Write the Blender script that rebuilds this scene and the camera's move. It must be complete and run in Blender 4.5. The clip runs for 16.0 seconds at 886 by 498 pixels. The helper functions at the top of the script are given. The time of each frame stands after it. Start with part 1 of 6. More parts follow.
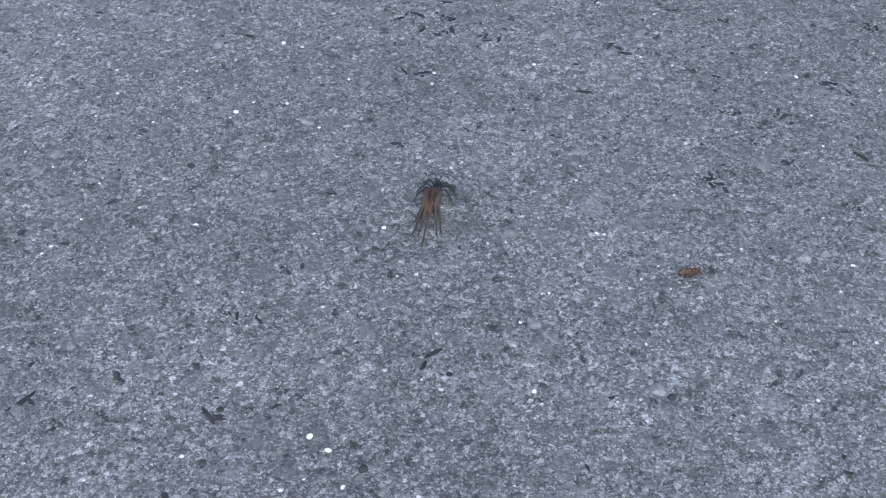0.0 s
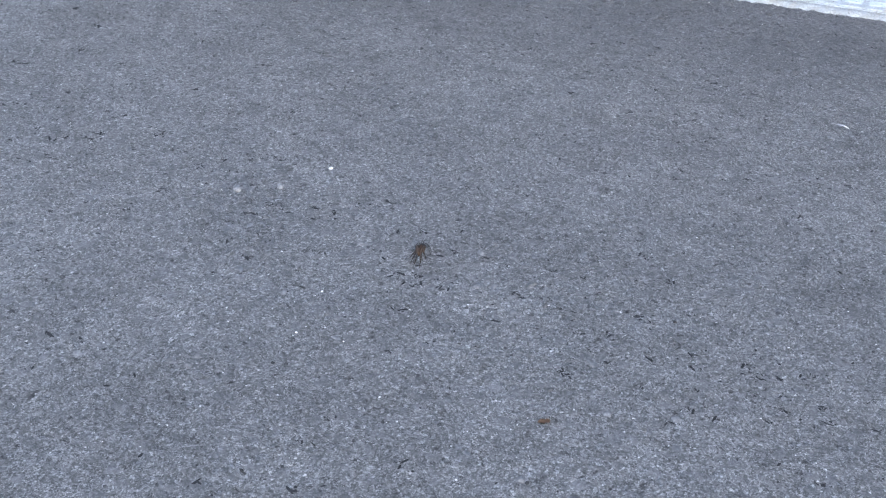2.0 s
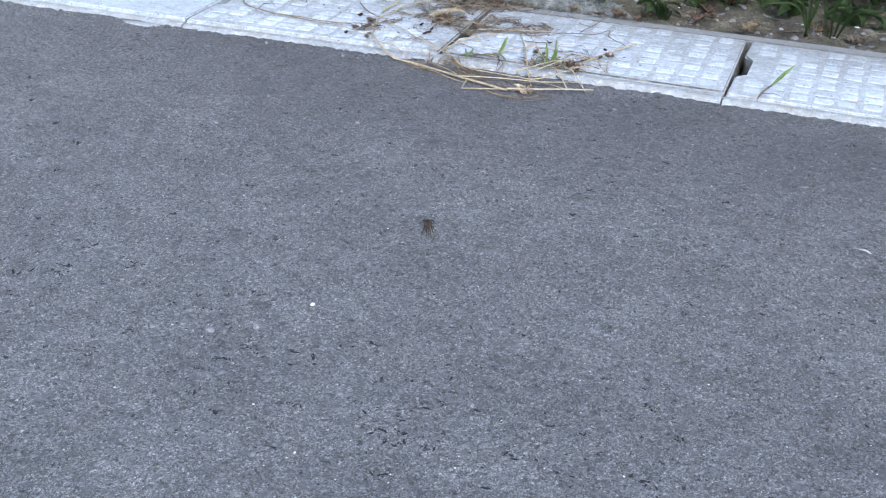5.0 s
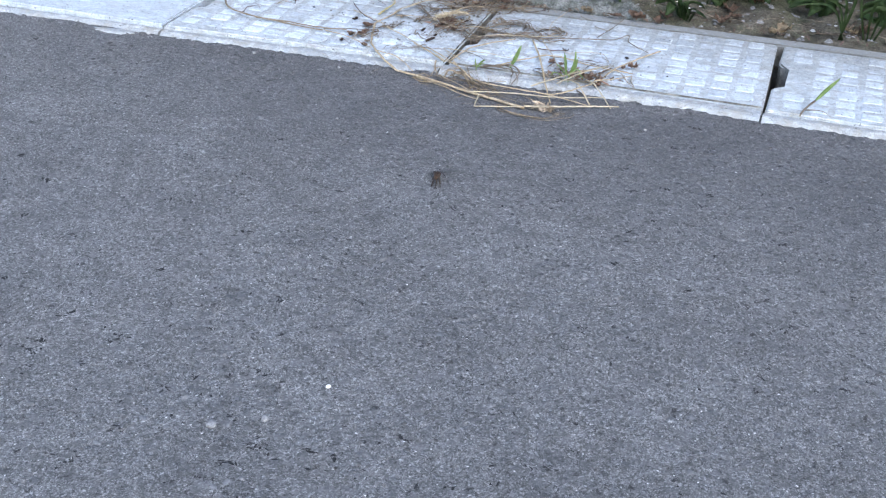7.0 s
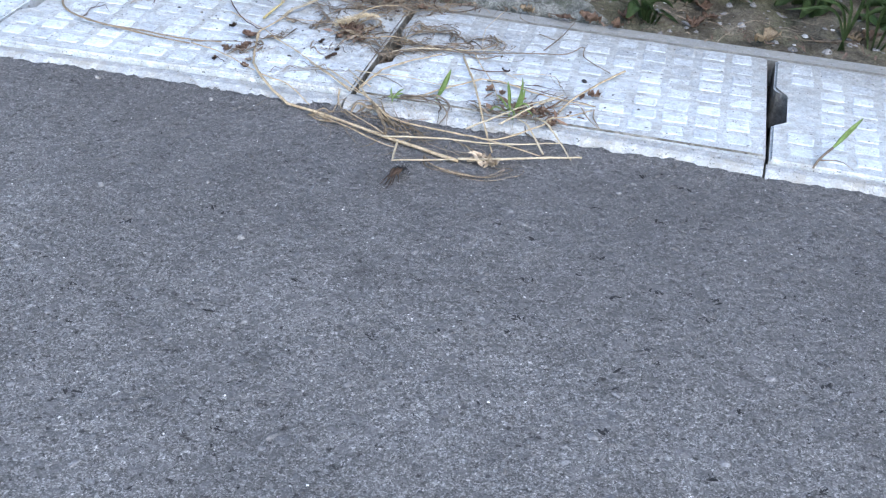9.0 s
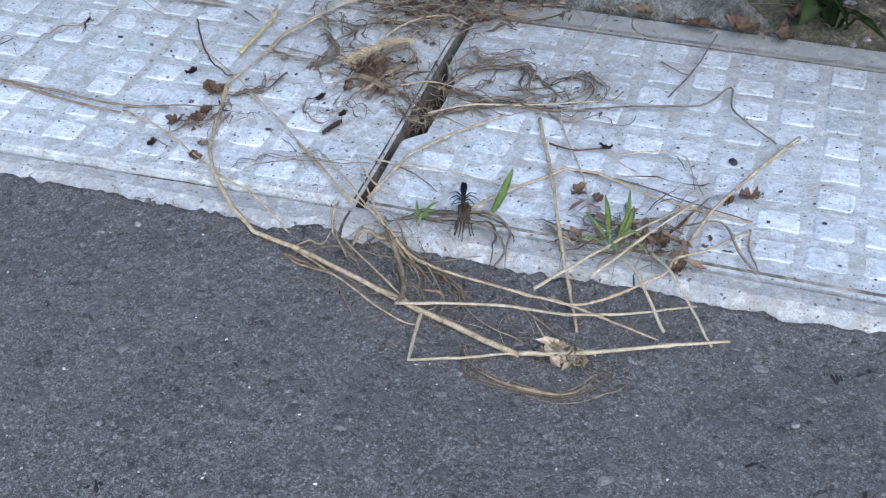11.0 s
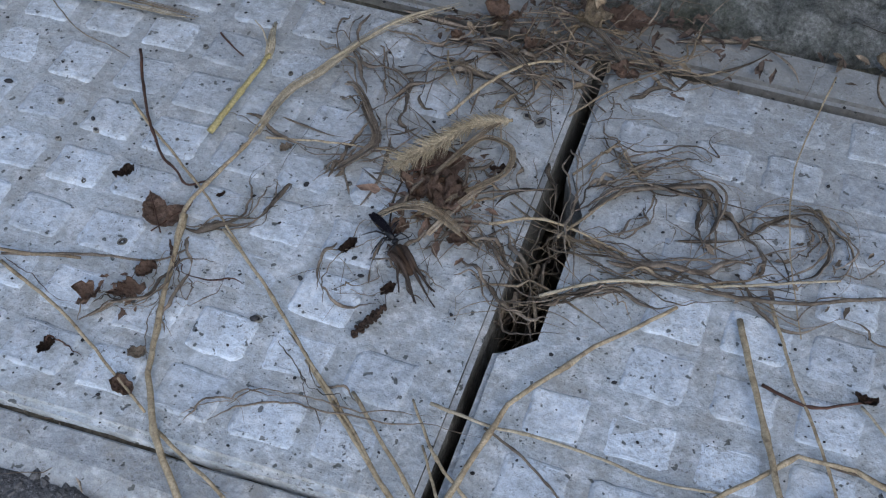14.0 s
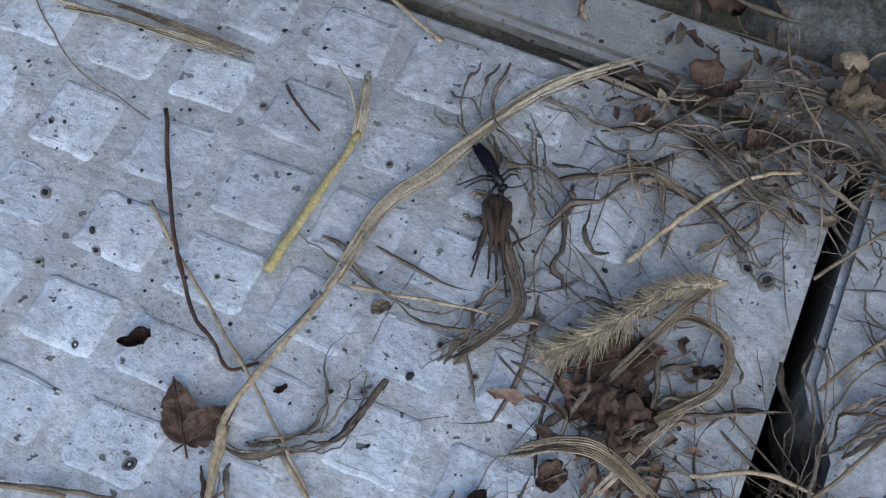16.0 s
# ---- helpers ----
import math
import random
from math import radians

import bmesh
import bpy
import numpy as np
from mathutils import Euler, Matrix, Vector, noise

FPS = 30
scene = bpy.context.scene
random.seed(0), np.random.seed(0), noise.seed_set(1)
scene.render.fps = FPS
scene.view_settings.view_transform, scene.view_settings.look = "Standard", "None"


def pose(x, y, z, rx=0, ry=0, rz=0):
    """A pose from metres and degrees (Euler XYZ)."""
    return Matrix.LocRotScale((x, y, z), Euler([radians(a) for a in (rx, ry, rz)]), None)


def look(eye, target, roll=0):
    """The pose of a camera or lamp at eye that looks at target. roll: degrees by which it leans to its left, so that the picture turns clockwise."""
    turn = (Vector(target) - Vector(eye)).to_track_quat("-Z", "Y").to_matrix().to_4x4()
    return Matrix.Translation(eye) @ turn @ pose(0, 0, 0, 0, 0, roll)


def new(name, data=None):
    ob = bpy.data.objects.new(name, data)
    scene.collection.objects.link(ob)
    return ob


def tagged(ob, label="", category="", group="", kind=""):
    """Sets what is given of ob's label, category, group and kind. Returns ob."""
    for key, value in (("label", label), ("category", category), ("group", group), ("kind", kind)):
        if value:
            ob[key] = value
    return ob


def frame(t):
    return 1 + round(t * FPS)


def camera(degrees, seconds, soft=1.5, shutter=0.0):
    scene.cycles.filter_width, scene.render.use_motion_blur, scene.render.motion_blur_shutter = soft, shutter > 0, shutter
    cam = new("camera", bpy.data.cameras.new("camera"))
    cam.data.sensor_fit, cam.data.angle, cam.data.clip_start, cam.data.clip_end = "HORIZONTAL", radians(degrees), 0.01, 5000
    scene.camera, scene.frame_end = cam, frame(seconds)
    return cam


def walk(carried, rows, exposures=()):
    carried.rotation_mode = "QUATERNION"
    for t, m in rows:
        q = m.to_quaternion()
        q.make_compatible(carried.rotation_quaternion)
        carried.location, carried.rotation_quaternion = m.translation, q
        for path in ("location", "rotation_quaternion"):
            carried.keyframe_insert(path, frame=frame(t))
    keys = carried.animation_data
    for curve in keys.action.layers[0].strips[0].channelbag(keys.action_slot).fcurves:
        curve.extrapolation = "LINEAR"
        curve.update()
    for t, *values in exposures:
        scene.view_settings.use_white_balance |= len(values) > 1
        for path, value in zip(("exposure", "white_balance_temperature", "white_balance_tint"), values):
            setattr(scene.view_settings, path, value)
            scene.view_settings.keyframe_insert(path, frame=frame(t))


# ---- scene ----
cam = camera(39.9, 16.0, soft=1.2)
PATH = [
    (0, (0.546, -1.696, 0.374), (0.092, -0.242, -0.922), 2.5),
    (0.5, (0.579, -1.78, 0.457), (0.138, -0.252, -0.756), 3.1),
    (1, (0.619, -1.93, 0.543), (0.188, -0.322, -0.566), 4.6),
    (1.5, (0.699, -2.117, 0.69), (0.226, -0.49, -0.373), 3.5),
    (2, (0.693, -2.084, 0.68), (0.177, -0.45, -0.352), 2.6),
    (2.5, (0.698, -2.078, 0.68), (0.145, -0.433, -0.315), 2.0),
    (3, (0.701, -2.083, 0.689), (0.123, -0.412, -0.246), 1.7),
    (3.5, (0.704, -2.068, 0.69), (0.115, -0.379, -0.205), 1.9),
    (3.7, (0.705, -2.059, 0.686), (0.117, -0.365, -0.201), 2.4),
    (5.8, (0.652, -1.877, 0.695), (0.106, -0.202, -0.252), 1.4),
    (6, (0.643, -1.863, 0.69), (0.108, -0.185, -0.256), 1.6),
    (6.5, (0.589, -1.825, 0.699), (0.06, -0.153, -0.263), 2.0),
    (7, (0.544, -1.764, 0.693), (0.038, -0.093, -0.282), 2.1),
    (7.5, (0.517, -1.648, 0.682), (-0.065, -0.006, -0.301), 2.9),
    (8, (0.5, -1.57, 0.68), (-0.11, 0.06, -0.306), 1.1),
    (8.5, (0.437, -1.432, 0.651), (0.02, 0.232, -0.377), 2.5),
    (8.7, (0.414, -1.383, 0.65), (0.083, 0.289, -0.396), 4.3),
    (10.8, (0.307, -0.728, 0.581), (-0.108, 0.754, -0.696), -1.0),
    (11, (0.301, -0.671, 0.584), (-0.19, 0.767, -0.716), -1.7),
    (11.5, (0.29, -0.554, 0.557), (-0.189, 0.851, -0.784), -1.7),
    (12, (0.22, -0.44, 0.532), (-0.183, 0.934, -0.864), -0.5),
    (12.5, (0.187, -0.385, 0.518), (-0.212, 0.938, -0.928), -0.4),
    (13, (0.162, -0.307, 0.497), (-0.347, 0.912, -1.004), -2.4),
    (13.5, (0.143, -0.262, 0.493), (-0.402, 0.893, -1.046), -3.5),
    (14, (0.086, -0.202, 0.472), (-0.323, 0.965, -1.101), 0.1),
    (14.5, (0.018, -0.145, 0.462), (-0.339, 0.975, -1.156), 1.7),
    (15, (-0.003, -0.08, 0.423), (-0.345, 0.964, -1.248), 1.8),
    (15.5, (-0.03, -0.011, 0.406), (-0.387, 0.924, -1.325), 0.8),
    (16, (-0.05, 0.031, 0.387), (-0.397, 0.867, -1.396), 1.1),
]
walk(cam, [(t, look(eye, target, roll)) for t, eye, target, roll in PATH],
     exposures=[(0, 1.72), (1.5, 1.7), (3.7, 1.68), (7, 1.68), (8.7, 1.8), (10.8, 1.48), (11.5, 1.12), (12, 0.86), (13, 0.68), (14, 0.58), (15, 0.68), (16, 0.78)])

# ---- light ----
world = bpy.data.worlds.new("world")
scene.world = world
world.use_nodes = True
wn = world.node_tree.nodes
sky = wn.new("ShaderNodeTexSky")
sky.sky_type = "NISHITA"
sky.sun_disc = False
sky.sun_elevation = radians(38)
sky.sun_rotation = radians(150)
wn["Background"].inputs["Strength"].default_value = 0.15
world.node_tree.links.new(sky.outputs[0], wn["Background"].inputs["Color"])
sun = new("sun", bpy.data.lights.new("sun", "SUN"))
sun.data.energy, sun.data.angle, sun.data.color = 0.6, radians(40), (1.0, 0.96, 0.9)
sun.matrix_world = look((1.2, -1.6, 2.4), (0, 0, 0))


# ---- materials ----
class Nodes:
    """A few short-hands to write node materials."""

    def __init__(self, name, rough=0.85):
        self.mat = bpy.data.materials.new(name)
        self.mat.use_nodes = True
        self.tree = self.mat.node_tree
        self.bsdf = self.tree.nodes["Principled BSDF"]
        self.bsdf.inputs["Roughness"].default_value = rough
        self.bsdf.inputs["Specular IOR Level"].default_value = 0.3
        self.coord = self.tree.nodes.new("ShaderNodeNewGeometry").outputs["Position"]

    def local(self):
        self.coord = self.tree.nodes.new("ShaderNodeTexCoord").outputs["Object"]
        return self

    def put(self, value, socket):
        if isinstance(value, bpy.types.NodeSocket):
            self.tree.links.new(value, socket)
        else:
            socket.default_value = value

    def noise(self, scale, detail=4.0, rough=0.6, stretch=None):
        n = self.tree.nodes.new("ShaderNodeTexNoise")
        n.inputs["Scale"].default_value = scale
        n.inputs["Detail"].default_value = detail
        n.inputs["Roughness"].default_value = rough
        self.put(self.stretched(stretch), n.inputs["Vector"])
        return n.outputs["Fac"]

    def stretched(self, stretch):
        if not stretch:
            return self.coord
        m = self.tree.nodes.new("ShaderNodeMapping")
        m.inputs["Scale"].default_value = stretch
        self.put(self.coord, m.inputs["Vector"])
        return m.outputs["Vector"]

    def cells(self, scale, what="Distance", feature="F1", stretch=None):
        n = self.tree.nodes.new("ShaderNodeTexVoronoi")
        n.feature = feature
        n.inputs["Scale"].default_value = scale
        self.put(self.stretched(stretch), n.inputs["Vector"])
        return n.outputs[what]

    def warped(self, scale, amount):
        """From here on, places are shaken by a noise, so that cells lose their even shape."""
        n = self.tree.nodes.new("ShaderNodeTexNoise")
        n.inputs["Scale"].default_value, n.inputs["Detail"].default_value = scale, 3.0
        self.put(self.coord, n.inputs["Vector"])
        m = self.tree.nodes.new("ShaderNodeVectorMath")
        m.operation = "MULTIPLY_ADD"
        self.put(n.outputs["Color"], m.inputs[0])
        m.inputs[1].default_value = (amount, amount, amount)
        self.put(self.coord, m.inputs[2])
        self.coord = m.outputs[0]

    def ramp(self, fac, *stops):
        n = self.tree.nodes.new("ShaderNodeValToRGB")
        el = n.color_ramp.elements
        while len(el) < len(stops):
            el.new(0.5)
        for e, (at, c) in zip(el, stops):
            e.position = at
            e.color = (c, c, c, 1) if isinstance(c, (int, float)) else (*c, 1)
        self.put(fac, n.inputs["Fac"])
        return n.outputs["Color"]

    def mix(self, fac, a, b, kind="MIX"):
        n = self.tree.nodes.new("ShaderNodeMix")
        n.data_type, n.blend_type = "RGBA", kind
        for value, i in ((fac, 0), (a, 6), (b, 7)):
            if isinstance(value, tuple) and len(value) == 3:
                value = (*value, 1)
            self.put(value, n.inputs[i])
        return n.outputs[2]

    def math(self, kind, a, b):
        n = self.tree.nodes.new("ShaderNodeMath")
        n.operation = kind
        self.put(a, n.inputs[0])
        self.put(b, n.inputs[1])
        return n.outputs[0]

    def chance(self):
        return self.tree.nodes.new("ShaderNodeObjectInfo").outputs["Random"]

    def island(self):
        return self.tree.nodes.new("ShaderNodeNewGeometry").outputs["Random Per Island"]

    def relief(self, height, depth, strength=1.0):
        n = self.tree.nodes.new("ShaderNodeBump")
        n.inputs["Distance"].default_value = depth
        n.inputs["Strength"].default_value = strength
        self.put(height, n.inputs["Height"])
        self.put(n.outputs["Normal"], self.bsdf.inputs["Normal"])

    def colour(self, c):
        self.put(c if not isinstance(c, tuple) else (*c, 1), self.bsdf.inputs["Base Color"])
        return self.mat


def asphalt_material():
    """Grey worn aggregate in dark bitumen: stones of two sizes, sandy grain, pits with their shade painted black, and a
    darker strip along the gutter.
    """
    n = Nodes("asphalt", 0.72)
    n.bsdf.inputs["Specular IOR Level"].default_value = 0.45
    n.warped(500, 0.004)
    chip = n.cells(430, "Color")
    grey = n.ramp(chip, (0.1, 0.075), (0.4, 0.16), (0.62, 0.24), (0.82, 0.37), (0.95, 0.75))
    bitumen = n.cells(430, "Distance", "DISTANCE_TO_EDGE")
    joint = n.ramp(bitumen, (0.0, 0.6), (0.13, 1.0))
    c = n.mix(1.0, grey, joint, "MULTIPLY")
    fine = n.cells(1000, "Color")
    c = n.mix(0.42, c, n.ramp(fine, (0.2, 0.06), (0.5, 0.18), (0.68, 0.38), (0.82, 0.85)))
    c = n.mix(1.0, c, n.ramp(n.noise(1100, 4, 0.8), (0.34, 0.66), (0.5, 0.99), (0.66, 1.4)), "MULTIPLY")
    big = n.cells(105, "Color")
    big_mask = n.ramp(big, (0.74, 0.0), (0.79, 1.0))
    c = n.mix(n.math("MULTIPLY", big_mask, 0.5), c, n.ramp(big, (0.74, (0.09, 0.09, 0.095)), (1.0, (0.29, 0.29, 0.3))))
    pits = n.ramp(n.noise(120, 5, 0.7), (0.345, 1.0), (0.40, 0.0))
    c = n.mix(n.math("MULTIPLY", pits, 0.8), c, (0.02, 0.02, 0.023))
    c = n.mix(1.0, c, (0.81, 0.81, 0.82), "MULTIPLY")
    place = n.tree.nodes.new("ShaderNodeSeparateXYZ")
    n.put(n.coord, place.inputs[0])
    tar = n.ramp(n.math("ADD", n.math("ADD", place.outputs["Y"], n.math("ADD", 1.0, n.math("MULTIPLY", n.math("MINIMUM", n.math("ADD", place.outputs["X"], 0.1), 0.0), 0.5))), n.math("MULTIPLY", n.noise(4, 3), 0.3)), (0.7, 0.0), (1.1, 0.6))
    c = n.mix(n.math("MULTIPLY", tar, 0.5), n.mix(tar, c, n.mix(1.0, c, (0.74, 0.74, 0.76), "MULTIPLY")), (0.122, 0.125, 0.133))
    worn = n.ramp(n.noise(5, 5, 0.65), (0.3, 0.84), (0.7, 1.13))
    c = n.mix(1.0, c, worn, "MULTIPLY")
    blotch = n.ramp(n.noise(28, 5, 0.7), (0.32, 0.84), (0.68, 1.14))
    c = n.mix(1.0, c, blotch, "MULTIPLY")
    c = n.mix(1.0, c, (1.05, 1.04, 1.04), "MULTIPLY")
    h = n.math("ADD", n.math("MULTIPLY", n.ramp(bitumen, (0.0, 0.0), (0.3, 1.0)), 0.25), n.math("MULTIPLY", n.noise(330, 5, 0.75), 1.3))
    h = n.math("SUBTRACT", h, n.math("MULTIPLY", pits, 1.4))
    h = n.math("ADD", h, n.math("MULTIPLY", n.ramp(n.cells(105), (0.1, 1.0), (0.75, 0.0)), 1.1))
    n.relief(h, 0.0028, 0.95)
    return n.colour(c)


def concrete_material(name, tone, random_tone=0.0, dirt=0.5, bloom=0.3):
    """Weathered concrete: mottled, with sandy grain, grime, whitish bloom and small dark pits, and shade painted in
    towards the rear.
    """
    n = Nodes(name, 0.92)
    base = n.ramp(n.noise(7, 6, 0.65), (0.3, tuple(v * 0.76 for v in tone)), (0.68, tone))
    grain = n.ramp(n.noise(330, 7, 0.8), (0.32, 0.74), (0.5, 1.0), (0.68, 1.2))
    c = n.mix(1.0, base, grain, "MULTIPLY")
    c = n.mix(1.0, c, n.ramp(n.noise(125, 6, 0.8), (0.36, 0.8), (0.5, 1.0), (0.66, 1.13)), "MULTIPLY")
    stain = n.ramp(n.noise(34, 7, 0.8), (0.44, 0.0), (0.62, 1.0))
    c = n.mix(n.math("MULTIPLY", stain, dirt * 1.25), c, (0.31, 0.305, 0.285))
    white = n.ramp(n.noise(62, 8, 0.85), (0.51, 0.0), (0.6, 1.0))
    c = n.mix(n.math("MULTIPLY", white, bloom), c, (0.9, 0.92, 0.95))
    sand = n.math("MULTIPLY", n.ramp(n.noise(480, 5, 0.75), (0.55, 0.0), (0.62, 1.0)), n.ramp(n.noise(21, 5, 0.7), (0.4, 0.15), (0.65, 1.0)))
    c = n.mix(n.math("MULTIPLY", sand, 0.55 + dirt * 0.6), c, (0.14, 0.135, 0.12))
    pits = n.ramp(n.noise(210, 2, 0.5), (0.675, 0.0), (0.70, 1.0))
    big = n.math("MULTIPLY", n.ramp(n.cells(70), (0.08, 1.0), (0.12, 0.0)), n.ramp(n.cells(70, "Color"), (0.9, 0.0), (0.92, 1.0)))
    pits = n.math("MAXIMUM", pits, big)
    c = n.mix(n.math("MULTIPLY", pits, 0.8), c, (0.07, 0.074, 0.066))
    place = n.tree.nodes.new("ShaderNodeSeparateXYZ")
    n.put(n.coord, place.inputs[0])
    # Rear rows painted greyer: shade from behind, broken up like a dirt film.
    rearward = n.ramp(n.math("ADD", place.outputs["Y"], n.math("MULTIPLY", n.noise(13, 6, 0.7), 0.22)), (0.24, 0.0), (0.42, 1.0))
    rear_shade = n.math("MULTIPLY", rearward, n.ramp(n.noise(110, 7, 0.85), (0.34, 0.2), (0.6, 1.0)))
    c = n.mix(n.math("MULTIPLY", rear_shade, 0.82), c, (0.225, 0.23, 0.226))
    if random_tone:
        c = n.mix(1.0, c, n.ramp(n.chance(), (0.0, 1 - random_tone), (1.0, 1.0)), "MULTIPLY")
    h = n.math("ADD", n.noise(300, 4, 0.6), n.math("MULTIPLY", n.noise(60, 6, 0.75), 2.2))
    h = n.math("SUBTRACT", h, n.math("MULTIPLY", pits, 1.2))
    n.relief(h, 0.0011, 0.75)
    return n.colour(c)


def soil_material():
    n = Nodes("soil", 0.95)
    c = n.ramp(n.noise(26, 7, 0.7), (0.28, (0.045, 0.04, 0.032)), (0.5, (0.12, 0.108, 0.085)), (0.72, (0.24, 0.22, 0.18)))
    moss = n.ramp(n.noise(11, 4), (0.5, 0.0), (0.66, 1.0))
    c = n.mix(n.math("MULTIPLY", moss, 0.5), c, (0.12, 0.135, 0.075))
    c = n.mix(1.0, c, n.ramp(n.noise(260, 6, 0.85), (0.35, 0.4), (0.65, 1.5)), "MULTIPLY")
    n.relief(n.math("ADD", n.noise(110, 7, 0.8), n.math("MULTIPLY", n.cells(90), 0.6)), 0.006)
    return n.colour(c)


def stone_material():
    """Old rough stone: grey, blotched with dark lichen and moss, deeply pitted."""
    n = Nodes("mossy stone", 0.95)
    c = n.ramp(n.noise(38, 8, 0.8), (0.34, (0.065, 0.072, 0.064)), (0.5, (0.2, 0.21, 0.2)), (0.66, (0.4, 0.41, 0.41)))
    c = n.mix(n.math("MULTIPLY", n.ramp(n.noise(16, 5, 0.7), (0.5, 0.0), (0.62, 1.0)), 0.55), c, (0.075, 0.085, 0.05))
    c = n.mix(1.0, c, n.ramp(n.noise(320, 6, 0.85), (0.34, 0.4), (0.66, 1.5)), "MULTIPLY")
    n.relief(n.math("ADD", n.noise(150, 8, 0.85), n.math("MULTIPLY", n.noise(45, 5, 0.7), 2.0)), 0.006)
    return n.colour(c)


def plant_material(name, dark, light, rough=0.7, scale=60, stretch=None, spots=0.0, low=0.7, high=1.15):
    n = Nodes(name, rough)
    c = n.ramp(n.noise(scale, 5, 0.65, stretch), (0.3, dark), (0.7, light))
    c = n.mix(1.0, c, n.ramp(n.island(), (0.0, low), (1.0, high)), "MULTIPLY")
    if spots:
        c = n.mix(n.math("MULTIPLY", n.ramp(n.noise(220, 3), (0.58, 0.0), (0.66, 1.0)), spots), c, (0.05, 0.03, 0.02))
    c = n.mix(1.0, c, n.ramp(n.noise(800, 4, 0.8), (0.32, 0.62), (0.66, 1.25)), "MULTIPLY")
    n.relief(n.math("ADD", n.noise(380, 5, 0.8), n.math("MULTIPLY", n.noise(120, 4), 0.8)), 0.0011, 0.9)
    return n.colour(c)


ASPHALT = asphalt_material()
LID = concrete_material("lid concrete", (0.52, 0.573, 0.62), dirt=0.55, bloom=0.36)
GRIME_SHADE = concrete_material("grime and shade concrete", (0.1, 0.097, 0.085), dirt=0.9, bloom=0.1)
BACK_RIM = concrete_material("shaded rim concrete", (0.35, 0.378, 0.402), dirt=0.7, bloom=0.2)
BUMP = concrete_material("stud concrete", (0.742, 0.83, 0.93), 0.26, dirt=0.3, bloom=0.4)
RIM = concrete_material("rim concrete", (0.385, 0.413, 0.44), dirt=0.75, bloom=0.26)
SLAB = stone_material()
SOIL = soil_material()


# ---- mesh helpers ----
def mesh_of(name, bm, material, smooth=False):
    me = bpy.data.meshes.new(name)
    bm.to_mesh(me)
    bm.free()
    me.materials.append(material)
    if smooth:
        me.polygons.foreach_set("use_smooth", [True] * len(me.polygons))
    return me


def thing(name, bm, material, label, category="", group="", kind="", smooth=False, m=None):
    ob = new(name, mesh_of(name, bm, material, smooth))
    if m:
        ob.matrix_world = m
    return tagged(ob, label, category, group, kind)


def part(name, bm, material, parent, label="", smooth=False, m=None):
    ob = new(name, mesh_of(name, bm, material, smooth))
    ob.parent = parent
    if m:
        ob.matrix_basis = m
    return tagged(ob, label)


def empty(name, m, label, category="", group="", kind=""):
    ob = new(name)
    ob.matrix_world = m
    return tagged(ob, label, category, group, kind)


def sheet(xs, ys, height, slip=lambda x: 0.0):
    """A grid over xs and ys, with height(x, y), its lines moved sideways by slip(x)."""
    bm = bmesh.new()
    rows = [[bm.verts.new((x, y + slip(x), height(x, y))) for x in xs] for y in ys]
    for a, b in zip(rows, rows[1:]):
        for i in range(len(xs) - 1):
            bm.faces.new((a[i], a[i + 1], b[i + 1], b[i]))
    return bm


def steps(a, b, step):
    return list(np.linspace(a, b, max(2, int(abs(b - a) / step) + 1)))


def prism(outline, z0, z1, bevel=0.0):
    """An upright prism over a flat outline, its upper rim chamfered."""
    bm = bmesh.new()
    low = [bm.verts.new((x, y, z0)) for x, y in outline]
    top = [bm.verts.new((x, y, z1)) for x, y in outline]
    n = len(outline)
    for i in range(n):
        bm.faces.new((low[i], low[(i + 1) % n], top[(i + 1) % n], top[i]))
    bm.faces.new(list(reversed(low)))
    cap = bm.faces.new(top)
    if bevel:
        bmesh.ops.bevel(bm, geom=list(cap.edges), offset=bevel, segments=2, affect="EDGES")
    return bm


# ---- the road and the gutter ----
ROAD_Z = -0.012


def rim_line(x):
    """The smooth line along which rim and asphalt meet."""
    side = min(1.0, max(0.0, (x + 0.02) / 0.2))
    ends = 0.007 * min(1.0, max(0.0, (x - 0.42) / 0.12)) + 0.004 * min(1.0, max(0.0, (-0.3 - x) / 0.1))
    return -0.0225 + 0.007 * side - ends


def edge_of_asphalt(x):
    v = rim_line(x) + 0.004 * noise.noise((x * 9, 0.3, 0)) + 0.0045 * noise.noise((x * 41, 1.7, 0)) + 0.004 * noise.noise((x * 120, 4.1, 0)) + 0.0025 * noise.noise((x * 260, 2.1, 0))
    return v + 0.014 * math.exp(-((x + 0.022) / 0.013) ** 2)


def road_height(x, y):
    near = min(1.0, max(0.0, (-y - 0.05) / 0.2))
    v = ROAD_Z + 0.003 * near * noise.noise((x * 2.5, y * 2.5, 0)) + 0.0012 * (0.2 + 0.8 * near) * noise.noise((x * 14, y * 14, 5))
    return v + 0.0008 * noise.noise((x * 60, y * 60, 9))


